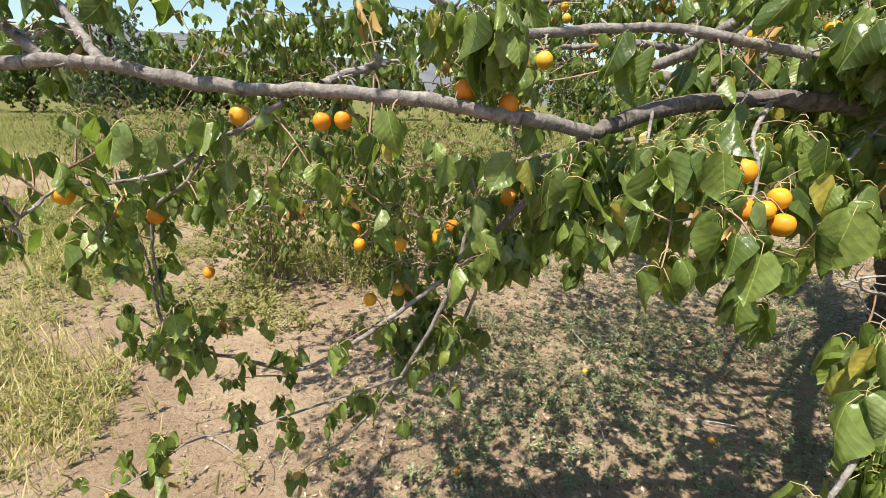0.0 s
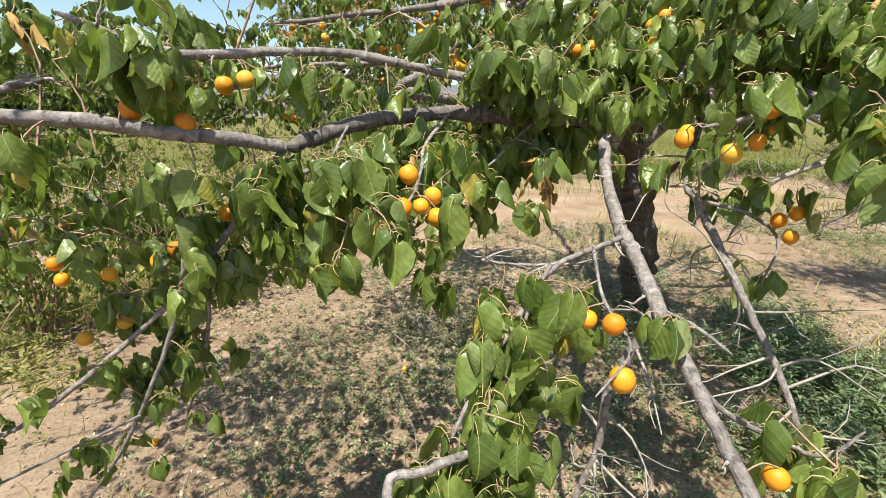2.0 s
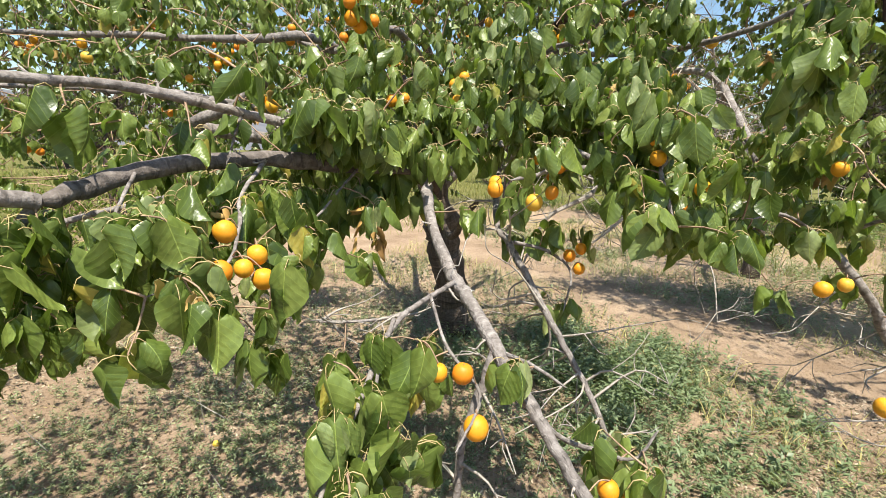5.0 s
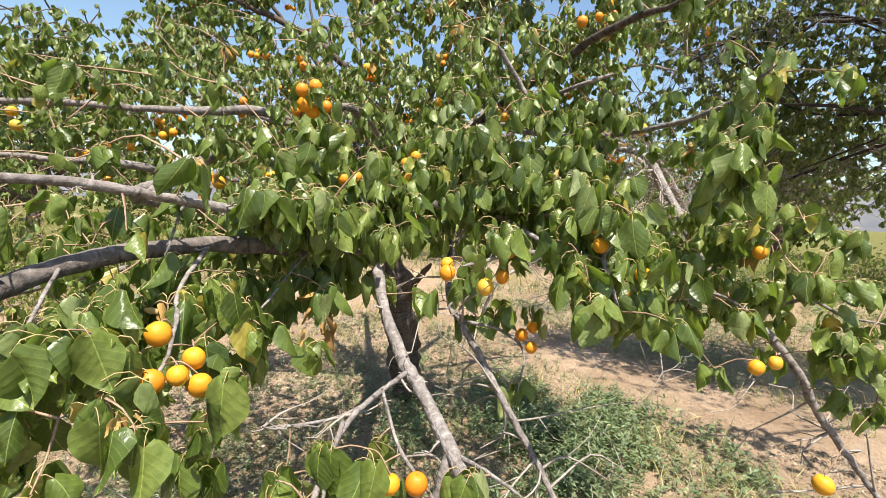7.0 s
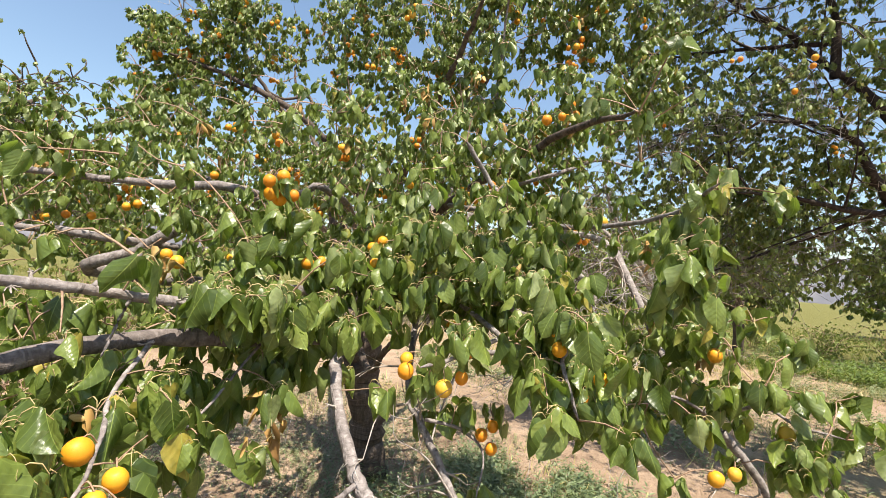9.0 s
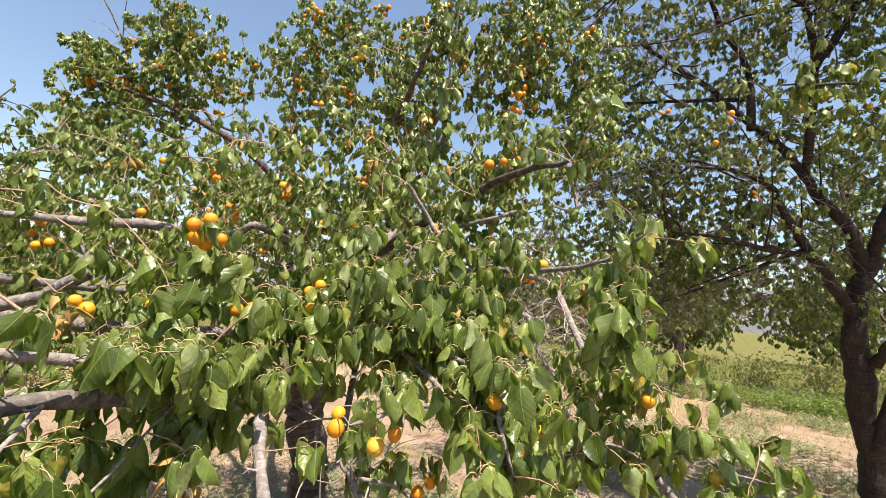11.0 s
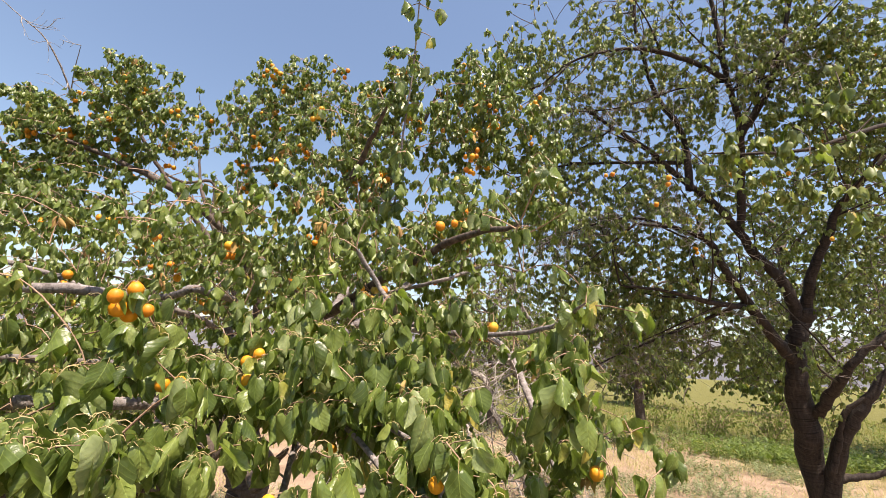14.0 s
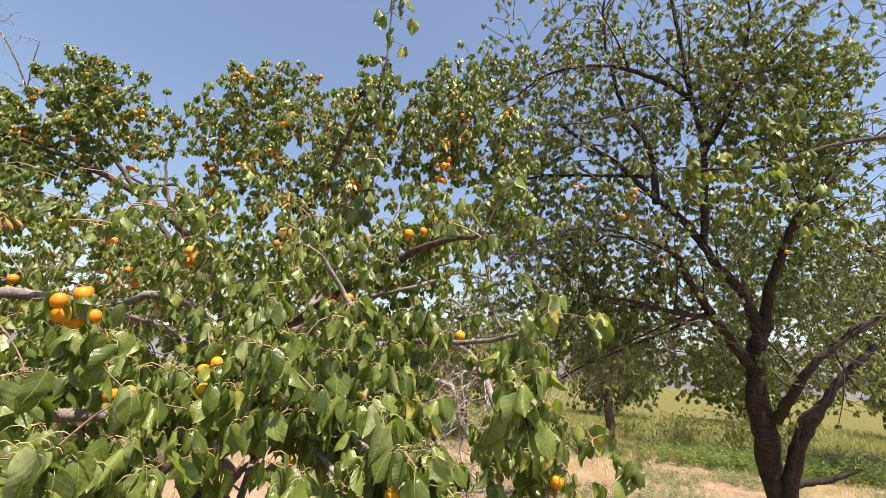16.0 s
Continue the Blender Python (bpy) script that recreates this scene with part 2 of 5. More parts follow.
def quad_mesh(name, verts, faces, mats, index=None, smooth=True, uv=None):
    """A mesh from arrays; faces all have the same number of corners."""
    me = bpy.data.meshes.new(name)
    corners = faces.shape[1]
    me.vertices.add(len(verts))
    me.vertices.foreach_set("co", np.asarray(verts, np.float32).ravel())
    me.loops.add(faces.size)
    me.loops.foreach_set("vertex_index", faces.astype(np.int32).ravel())
    me.polygons.add(len(faces))
    me.polygons.foreach_set("loop_start", np.arange(len(faces), dtype=np.int32) * corners)
    me.polygons.foreach_set("use_smooth", np.full(len(faces), smooth))
    for m in mats:
        me.materials.append(m)
    if index is not None:
        me.polygons.foreach_set("material_index", index.astype(np.int32))
    if uv is not None:
        me.uv_layers.new(name="leaf").data.foreach_set("uv", np.asarray(uv, np.float32)[faces.ravel()].ravel())
    me.update(calc_edges=True)
    return me


class Tubes:
    """Many thin tubes gathered into one mesh."""
    def __init__(self):
        self.v, self.f, self.n = [], [], 0

    def add(self, line, radii, sides):
        v, f = tube_arrays(line, radii, sides)
        self.v.append(v)
        self.f.append(f + self.n)
        self.n += len(v)

    def mesh(self, name, mat):
        return quad_mesh(name, np.concatenate(self.v), np.concatenate(self.f), [mat])


OUTLINE = {
    "fine": (((0, 0), (0.02, 0.15), (0.07, 0.31), (0.14, 0.42), (0.24, 0.485), (0.36, 0.5), (0.48, 0.475), (0.6, 0.42), (0.72, 0.335), (0.83, 0.225), (0.91, 0.13), (0.96, 0.06), (1.06, 0)), (-1, -0.5, 0, 0.5, 1)),
    "middle": (((0, 0), (0.08, 0.31), (0.24, 0.485), (0.45, 0.485), (0.68, 0.36), (0.87, 0.17), (1.05, 0)), (-1, 0, 1)),
    "small": (((0, 0), (0.17, 0.43), (0.55, 0.46), (1.04, 0)), (-1, 0, 1)),
    "speck": (((0, 0), (0.38, 0.48), (1.02, 0)), (-1, 0, 1)),
}


def leaf_template(droop, fold, twist, aspect, level, stalk=0.5, seed=0):
    """One leaf of length 1 hung on its stalk: it starts at the origin, goes out along x and hangs down.
    Vertices, triangles, 0 for blade or 1 for stalk, and for each vertex its place across and along the blade."""
    r = random.Random(seed)
    rows, across = OUTLINE[level]
    base = np.array((stalk * 0.8, 0.0, -0.05))
    verts, tris, uv, ring = [], [], [], []
    p, last, phase = base.copy(), 0.0, r.uniform(0, 6)
    curl, ripple, pace = r.uniform(-0.9, 1.4), r.uniform(0.03, 0.09), r.uniform(6, 11)
    lop, sway = r.uniform(-0.35, 0.35), r.uniform(-0.35, 0.35)
    for k, (v, w) in enumerate(rows):
        th = droop * (1 - 0.6 * v) - curl * v * v * 0.6
        d = np.array((math.sin(th), sway * v, -math.cos(th)))
        d /= np.linalg.norm(d)
        p = p + d * (v - last)
        last = v
        nrm, side = np.array((math.cos(th), 0, math.sin(th))), np.array((0, 1.0, 0))
        tw = twist * v
        side, nrm = side * math.cos(tw) + nrm * math.sin(tw), nrm * math.cos(tw) - side * math.sin(tw)
        row = []
        for s in across if w else (0,):
            bend = (fold + lop * s) * (0.6 + 0.6 * abs(s)) * (1 - 0.35 * v)
            wave = ripple * math.sin(v * pace + phase + (2.1 if s > 0 else 0)) * s * s if level in ("fine", "middle") else 0
            tooth = 1 + (r.uniform(-0.06, 0.05) if abs(s) == 1 and level == "fine" else 0)
            row.append(len(verts))
            verts.append(p - d * (0.13 * abs(s) * (1 - v / 0.15) if 0 < v < 0.15 else 0) + side * s * w * aspect * tooth * math.cos(bend) + nrm * (wave - abs(s) * w * math.sin(bend)))
            uv.append((s * w, v))
        ring.append(row)
    for a, b in zip(ring, ring[1:]):
        for j in range(len(across) - 1):
            if len(a) == 1:
                tris.append((a[0], b[j], b[j + 1]))
            elif len(b) == 1:
                tris.append((a[j], b[0], a[j + 1]))
            else:
                tris += [(a[j], b[j], b[j + 1]), (a[j], b[j + 1], a[j + 1])]
    kind = [0] * len(tris)
    if level == "fine":
        q, t = len(verts), 0.0105
        for x, z in ((0, 0), (stalk * 0.22, 0.11), (stalk * 0.52, 0.11), (base[0], base[2])):
            verts += [np.array((x, t, z - t)), np.array((x, -t, z - t)), np.array((x, 0, z + t))]
            uv += [(0, 0)] * 3
        for k in range(3):
            for j in range(3):
                a, b = q + 3 * k + j, q + 3 * k + (j + 1) % 3
                tris += [(a, b, b + 3), (a, b + 3, a + 3)]
                kind += [1, 1]
    elif level == "middle":
        q = len(verts)
        for x, z in ((0, 0), (stalk * 0.4, 0.12), (base[0], base[2])):
            verts += [np.array((x, 0.015, z)), np.array((x, -0.015, z))]
        uv += [(0, 0)] * 6
        for k in range(0, 4, 2):
            tris += [(q + k, q + k + 1, q + k + 3), (q + k, q + k + 3, q + k + 2)]
            kind += [1, 1]
    return np.array(verts), np.array(tris), np.array(kind), np.array(uv)


def leaf_set(seed, level, fold, stalk):
    r = np.random.default_rng(seed)
    return [leaf_template(r.uniform(-0.15, 0.45), r.uniform(*fold), r.uniform(-1.2, 1.2), r.uniform(0.64, 0.96), level, r.uniform(*stalk), k) for k in range(16)]


FINE = leaf_set(3, "fine", (0.15, 0.95), (0.4, 0.8))
MIDDLE = leaf_set(4, "middle", (0.25, 1.1), (0.4, 0.75))
SMALL = leaf_set(5, "small", (0.25, 1.1), (0.4, 0.7))
SPECK = leaf_set(6, "speck", (0.3, 1.1), (0.3, 0.6))


def turns(azimuth, tilt, roll, size):
    """Rotation-and-scale matrices: rolled about x, tilted about y, turned about z."""
    ca, sa, ct, st, cr, sr = np.cos(azimuth), np.sin(azimuth), np.cos(tilt), np.sin(tilt), np.cos(roll), np.sin(roll)
    o, z = np.ones_like(ca), np.zeros_like(ca)
    ra = np.stack([ca, -sa, z, sa, ca, z, z, z, o], -1).reshape(-1, 3, 3)
    rt = np.stack([ct, z, st, z, o, z, -st, z, ct], -1).reshape(-1, 3, 3)
    rr = np.stack([o, z, z, z, cr, -sr, z, sr, cr], -1).reshape(-1, 3, 3)
    return ra @ rt @ rr * size[:, None, None]


def strewn_mesh(name, templates, which, mats, turn, at):
    """One mesh of many small templates, each turned and set at its place."""
    vs, fs, ks, us, n = [], [], [], [], 0
    for w, (v, f, k, *u) in enumerate(templates):
        pick = np.nonzero(which == w)[0]
        if not len(pick):
            continue
        vv = np.einsum("nij,vj->nvi", turn[pick], v) + at[pick][:, None]
        ff = f[None] + (np.arange(len(pick)) * len(v))[:, None, None] + n
        vs.append(vv.reshape(-1, 3))
        fs.append(ff.reshape(-1, 3))
        ks.append(np.tile(k, len(pick)))
        if u:
            us.append(np.tile(u[0], (len(pick), 1)))
        n += len(pick) * len(v)
    return quad_mesh(name, np.concatenate(vs), np.concatenate(fs), mats, np.concatenate(ks), uv=np.concatenate(us) if us else None)


def fruit_mesh(name, seed):
    """An apricot: a ball a little taller than wide, with a seam down one side and a dimple at the stalk."""
    bm = bmesh.new()
    bmesh.ops.create_uvsphere(bm, u_segments=14, v_segments=9, radius=1.0)
    r = random.Random(seed)
    wide = r.uniform(0.9, 1.0)
    for v in bm.verts:
        a = math.atan2(v.co.y, v.co.x)
        seam = 1 - 0.09 * math.exp(-(a / 0.22) ** 2) * (1 - abs(v.co.z) * 0.5)
        v.co.x, v.co.y = v.co.x * seam, v.co.y * seam * wide
        h = math.hypot(v.co.x, v.co.y)
        v.co.z = v.co.z * 1.04 - (0.22 * math.exp(-(h / 0.25) ** 2) if v.co.z > 0 else 0)
    for f in bm.faces:
        f.smooth = True
    me = bpy.data.meshes.new(name)
    bm.to_mesh(me)
    bm.free()
    me.materials.append(M_FRUIT)
    return me


FRUITS = [fruit_mesh("apricot", s) for s in range(4)]


class Tree:
    """A tree: limbs first, then clusters of leaves (spurs) that are joined to the nearest wood by twigs, and fruit."""
    def __init__(self, name, at, label, category, seed, limb_mat=M_LIMB, leaf_mat=M_LEAF, leaf=0.061, group="", twig_mat=M_TWIG, clump=(5.0, -9.0, -9.0), lush=0):
        self.ob = thing(name, at, label, category, group)
        self.rng = np.random.default_rng(seed)
        self.limb_mat, self.leaf_mat, self.leaf, self.twig_mat, self.clump, self.lush = limb_mat, leaf_mat, leaf, twig_mat, clump, lush
        self.wood, self.spurs, self.fruit_at, self.free, self.withered, self.large = [], [], [], [], [], []
        self.dry = Tubes()

    def limb(self, points, r0, r1, name="limb", mat=None, sides=9, knobs=0.05, per=6, label="", bare=0.0):
        line = smooth_path(points, per)
        n = len(line)
        line[1:-1] += self.rng.normal(size=(n - 2, 3)) * r0 * 0.10
        radii = np.linspace(r0, r1, n)
        radii[-1] *= 0.4
        v, f = tube_arrays(line, radii, sides, self.rng, knobs)
        run = np.concatenate([[0], np.cumsum(np.linalg.norm(np.diff(line, axis=0), axis=1))])
        uv = np.stack([np.tile(np.arange(sides) / sides, n), np.repeat(run, sides)], -1)
        child(name, quad_mesh(name, v, f, [mat or self.limb_mat], uv=uv), self.ob, label)
        self.wood.append(line)
        if bare:
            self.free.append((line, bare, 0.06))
        return line

    def mass(self, x, y, z, rh, rv, n, leaves=6, fruit=0.0):
        """n spurs strewn through a flattened ball of foliage, in clumps with gaps between them."""
        d = self.rng.normal(size=(n, 3))
        d *= (self.rng.random(n) ** 0.45 / np.linalg.norm(d, axis=1))[:, None]
        loose = self.clump[2 if math.dist((x, y, z), (0.5, 0.6, 1.4)) < 1.4 else 1]
        for p in np.array((x, y, z)) + d * (rh, rh, rv):
            if p[2] > 0.12 and noise.noise(Vector(p) * self.clump[0]) > loose:
                self.spurs.append((p, leaves + (self.lush if p[2] > 2.5 else 0)))
                if self.rng.random() < fruit * 0.5:
                    self.cluster(p)

    def cluster(self, p):
        """A bunch of fruit on one spur: larger bunches high in the crown."""
        few, many = (1, 4) if p[2] < 1.9 else (2, 7)
        for _ in range(self.rng.integers(few, many)):
            self.fruit_at.append(p + self.rng.normal(size=3) * (0.024, 0.024, 0.02) - (0, 0, 0.035))

    def along(self, line, n, spread=0.07, leaves=6, start=0.0, fruit=0.0):
        """n spurs beside a limb."""
        for k in self.rng.integers(int(start * len(line)), len(line), n):
            p = line[k] + self.rng.normal(size=3) * spread
            if p[2] > 0.12:
                self.spurs.append((p, leaves))
                if self.rng.random() < fruit:
                    self.cluster(p)

    def fruits(self, *places):
        for p in places:
            self.fruit_at.append(np.array(p, float))
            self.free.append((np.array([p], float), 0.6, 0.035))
            if self.rng.random() < 0.8:
                self.spurs.append((np.array(p) + self.rng.normal(size=3) * 0.012 + (0.03, 0.035, 0.05), 4))

    def dead_twigs(self, line, n, long, start=0.1, thick=0.0022, sink=0.2):
        """Bare grey twigs that branch off a limb and fork once or twice."""
        rng = self.rng
        for k in rng.integers(int(start * len(line)), len(line), n):
            a, d = line[k], rng.normal(size=3) * (1, 1, 0.7) - (0, 0, sink)
            d *= long * rng.uniform(0.4, 1.1) / np.linalg.norm(d)
            mid = a + d * 0.5 + rng.normal(size=3) * long * 0.08
            tip = a + d + rng.normal(size=3) * long * 0.12
            path = smooth_path((a, mid, tip), 3)
            self.dry.add(path, np.linspace(thick * 1.5, thick * 0.5, len(path)), 4)
            for _ in range(3):
                q = path[rng.integers(2, len(path))]
                e = q + d * rng.uniform(0.2, 0.45) + rng.normal(size=3) * long * 0.16
                self.dry.add(smooth_path((q, (q + e) / 2 + rng.normal(size=3) * long * 0.04, e), 2), np.linspace(thick * 0.7, thick * 0.35, 5), 3)

    def opening(self, a, b, r0, r1):
        """A gap right through the crown from a to b: no spurs within r0, widening to r1."""
        a, b = np.array(a, float), np.array(b, float)
        way = (b - a) / np.linalg.norm(b - a)
        kept = []
        for p, n in self.spurs:
            along = float((p - a) @ way)
            share = along / np.linalg.norm(b - a)
            if not 0 < share < 1 or np.linalg.norm(p - a - way * along) > (r0 + (r1 - r0) * share) * self.rng.uniform(0.75, 1.25):
                kept.append((p, n))
        self.spurs = kept

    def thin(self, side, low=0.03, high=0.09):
        """Leaves out some of the spurs that hide limbs and fruits from the camera's place, given as side."""
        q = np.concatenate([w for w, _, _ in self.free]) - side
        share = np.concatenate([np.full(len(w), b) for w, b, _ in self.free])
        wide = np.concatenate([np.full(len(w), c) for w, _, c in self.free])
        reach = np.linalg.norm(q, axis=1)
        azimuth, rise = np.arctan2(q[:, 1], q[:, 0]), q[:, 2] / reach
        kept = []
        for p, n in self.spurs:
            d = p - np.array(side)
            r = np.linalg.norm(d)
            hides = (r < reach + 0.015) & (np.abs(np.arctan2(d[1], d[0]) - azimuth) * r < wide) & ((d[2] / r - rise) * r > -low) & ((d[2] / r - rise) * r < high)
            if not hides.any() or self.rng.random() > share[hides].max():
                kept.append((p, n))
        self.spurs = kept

    def grow(self, singles=0, spot=(0, 0, 0), twig=0.0013, fine_to=0.0, middle_to=0.0, small_to=99.0, sides=3, reach=9.0, fruit_size=0.0185):
        """Twigs, leaves and fruit. The singles leaves nearest the spot are objects of their own."""
        rng = self.rng
        at = np.array([p for p, _ in self.spurs])
        wood = np.concatenate([w[::2] for w in self.wood])
        order = np.argsort([((wood - p) ** 2).sum(1).min() for p in at])
        tubes = Tubes()
        nodes = np.concatenate([wood, np.zeros_like(at)])
        filled, held = len(wood), np.zeros(len(at), bool)
        for i in order:
            first = max(0, filled - 1800)
            d = ((nodes[first:filled] - at[i]) ** 2).sum(1)
            j = first + int(d.argmin())
            a, b = nodes[j], at[i]
            gap = math.sqrt(d[j - first])
            if gap > reach:
                continue
            held[i] = True
            if gap > 0.012:
                bend = (a + b) / 2 + rng.normal(size=3) * gap * 0.06 + (0, 0, gap * 0.06)
                thick = twig * (1 + min(gap, 0.5) * 3)
                line = smooth_path((a, bend, b), 2)
                tubes.add(line, np.linspace(thick * 1.5, thick * 0.8, len(line)), sides)
            nodes[filled] = b
            filled += 1
        place = np.array(self.fruit_at).reshape(-1, 3)
        for _ in range(12):
            for i in range(len(place)):
                d = place - place[i]
                r = np.linalg.norm(d, axis=1)
                close = (r > 1e-6) & (r < fruit_size * 2.02)
                place[i] -= (d[close] / r[close][:, None] * (fruit_size * 2.04 - r[close])[:, None] * 0.5).sum(0)
        self.fruit_at = list(place)
        for p in self.fruit_at:
            d = ((nodes[:filled] - p) ** 2).sum(1)
            a = nodes[int(d.argmin())]
            top = p + (0, 0, fruit_size * 0.85)
            if d.min() > 0.0004:
                line = smooth_path((a, (a + top) / 2 + (0, 0, 0.012), top), 3)
                tubes.add(line, np.full(len(line), 0.0013), 4)
        if tubes.v:
            child("twigs", tubes.mesh("twigs", self.twig_mat), self.ob, "thin leafy twigs", "stuff")
        if self.dry.v:
            child("dead_twigs", self.dry.mesh("dead_twigs", M_DEAD), self.ob, "bare grey dead twigs", "stuff")
        count = np.array([max(2, int(rng.normal(n, 1.2)) + (4 if n > 5 and np.linalg.norm(p - np.array(spot)) > 2.2 else 0)) for p, n in self.spurs]) * held
        base = np.repeat(at, count, 0) + rng.normal(size=(count.sum(), 3)) * 0.008
        n = len(base)
        turn = turns(rng.random(n) * 2 * math.pi, rng.normal(0.05, 0.24, n), rng.normal(0, 0.24, n), self.leaf * rng.uniform(0.55, 1.3, n))
        which = rng.integers(0, 16, n)
        far = np.linalg.norm(base - np.array(spot), axis=1)
        if singles:
            turn *= (1 - 0.44 * np.clip((far - 0.55) / 1.05, 0, 1))[:, None, None]
        else:
            turn *= 0.72
        for centre, r, factor in self.large:
            turn[np.linalg.norm(base - np.array(centre), axis=1) < r] *= factor
        near = np.argsort(far)[:singles]
        single = np.zeros(n, bool)
        single[near] = True
        meshes = {}
        for i in near:
            w = int(which[i])
            if w not in meshes:
                v, f, k, u = FINE[w]
                meshes[w] = [quad_mesh(n, v, f[k == part], [mat], uv=u) for n, part, mat in (("leaf", 0, self.leaf_mat), ("leaf_stalk", 1, M_STALK))]
            leaf = child("leaf", meshes[w][0], self.ob)
            new("leaf_stalk", meshes[w][1]).parent = leaf
            m = Matrix([list(row) for row in turn[i]]).to_4x4()
            m.translation = Vector(base[i])
            leaf.matrix_basis = m
        rest, low = ~single, 0.0
        for high, templates in ((fine_to, FINE), (middle_to, MIDDLE), (small_to, SMALL), (1e9, SPECK)):
            pick = rest & (far >= low) & (far < high)
            low = max(low, high)
            if pick.any():
                me = strewn_mesh("foliage", templates, which[pick], [self.leaf_mat, M_STALK], turn[pick], base[pick])
                child("foliage", me, self.ob, "drooping heart-shaped green leaves", "stuff")
        if self.withered:
            at = np.repeat(np.array(self.withered), 6, 0) + rng.normal(size=(6 * len(self.withered), 3)) * (0.009, 0.009, 0.014)
            n = len(at)
            me = strewn_mesh("withered_leaves", MIDDLE, rng.integers(0, 16, n), [M_WITHERED, M_STALK],
                             turns(rng.random(n) * 6.28, rng.normal(0, 0.3, n), rng.normal(0, 0.5, n), self.leaf * rng.uniform(0.35, 0.8, n)) * (1, 0.5, 1), at)
            child("withered_leaves", me, self.ob, "shrivelled ochre leaves in dry bunches", "stuff")
        for p in self.fruit_at:
            ob = child("apricot", FRUITS[int(rng.integers(4))], self.ob)
            s = fruit_size * rng.uniform(0.82, 1.1) * (0.9 if np.linalg.norm(p - np.array(spot)) > 1.8 else 1.0)
            ob.matrix_basis = Matrix.LocRotScale(Vector(p), Euler((rng.normal(0, 0.25), rng.normal(0, 0.25), rng.random() * 6.3)), (s, s, s))
        return n


# ---- ground and distance ----
def ground_height(x, y):
    h = 0.03 * noise.noise(Vector((x * 0.7, y * 0.7, 0))) + 0.014 * noise.noise(Vector((x * 3.1, y * 3.1, 4)))
    if -3 < x < 7 and -2 < y < 6:
        h += 0.016 * noise.noise(Vector((x * 9, y * 9, 7)))
    return h


def ground_sheet():
    """One sheet, fine near the trees and coarse towards the horizon."""
    fine, near = list(np.arange(-1.6, 5.0, 0.045)), lambda a, b: list(np.arange(a, b, 0.2))
    far = [20, 32, 55, 110, 300, 900, 2500]
    xs = [-v for v in reversed(far)] + near(-12, -1.6) + fine + near(5.0, 14.0) + far
    ys = [-v for v in reversed(far)] + near(-9, -1.0) + [v + 0.6 for v in fine] + near(5.6, 11.0) + far
    grid = np.array([[(x, y, ground_height(x, y) if abs(x) < 40 and abs(y) < 40 else 0) for x in xs] for y in ys])
    n = len(xs)
    i = np.arange(n - 1)
    a = (np.arange(len(ys) - 1)[:, None] * n + i[None]).ravel()
    return quad_mesh("ground", grid.reshape(-1, 3), np.stack([a, a + 1, a + n + 1, a + n], -1), [M_SOIL])


ground = tagged(new("ground", ground_sheet()), "pale sandy orchard soil with dry litter", "ground", kind="structure")


def ridge():
    """A low range of hills all round, far off."""
    verts, faces = [], []
    for k in range(121):
        a = k / 120 * 2 * math.pi
        h = 115 + 55 * noise.noise(Vector((math.cos(a) * 3, math.sin(a) * 3, 1))) + 25 * noise.noise(Vector((math.cos(a) * 14, math.sin(a) * 14, 2)))
        for r, z in ((1100, -2), (1250, h * 0.55), (1450, h)):
            verts.append((r * math.cos(a), r * math.sin(a), z))
    for k in range(120):
        for j in range(2):
            b = 3 * k + j
            faces.append((b, b + 3, b + 4, b + 1))
    return quad_mesh("hills", np.array(verts), np.array(faces), [M_HILL])


hills = tagged(new("backdrop_hills", ridge()), "hazy grey mountain range on the horizon", "hills", kind="structure")


# ---- plants on the ground ----
def blade_template(bend, wide):
    """A narrow upright blade of length 1 that bends over along x."""
    verts, tris = [], []
    for k, (v, w) in enumerate(((0, 1), (0.4, 0.9), (0.75, 0.6))):
        x, z = bend * v * v, v * (1 - 0.25 * bend * v)
        verts += [np.array((x, wide * w, z)), np.array((x, -wide * w, z))]
        if k:
            b = 2 * k
            tris += [(b - 2, b - 1, b + 1), (b - 2, b + 1, b)]
    verts.append(np.array((bend, 0, 1 - 0.25 * bend)))
    tris.append((4, 5, 6))
    return np.array(verts), np.array(tris), np.zeros(len(tris), int)


def weed_template(seed):
    """A small weed: a thin stem with narrow leaves all round it."""
    r = np.random.default_rng(seed)
    verts, tris, n = [], [], 0
    for k in range(11):
        h = 0.05 + 0.85 * k / 11 + r.uniform(-0.03, 0.03)
        a, long, wide, rise = r.random() * 6.28, r.uniform(0.18, 0.42) * (1.15 - h * 0.6), r.uniform(0.028, 0.06), r.uniform(-0.1, 0.6)
        d, s = np.array((math.cos(a), math.sin(a), 0)), np.array((-math.sin(a), math.cos(a), 0))
        o = np.array((0, 0, h))
        tip = o + d * long + np.array((0, 0, rise * long))
        m = o + d * long * 0.5 + np.array((0, 0, rise * long * 0.8))
        verts += [o, m + s * wide, tip, m - s * wide]
        tris += [(n, n + 1, n + 2), (n, n + 2, n + 3)]
        n += 4
    verts += [np.array((0.012, 0, 0)), np.array((-0.012, 0, 0)), np.array((0, 0, 1))]
    tris.append((n, n + 1, n + 2))
    return np.array(verts), np.array(tris), np.zeros(len(tris), int)


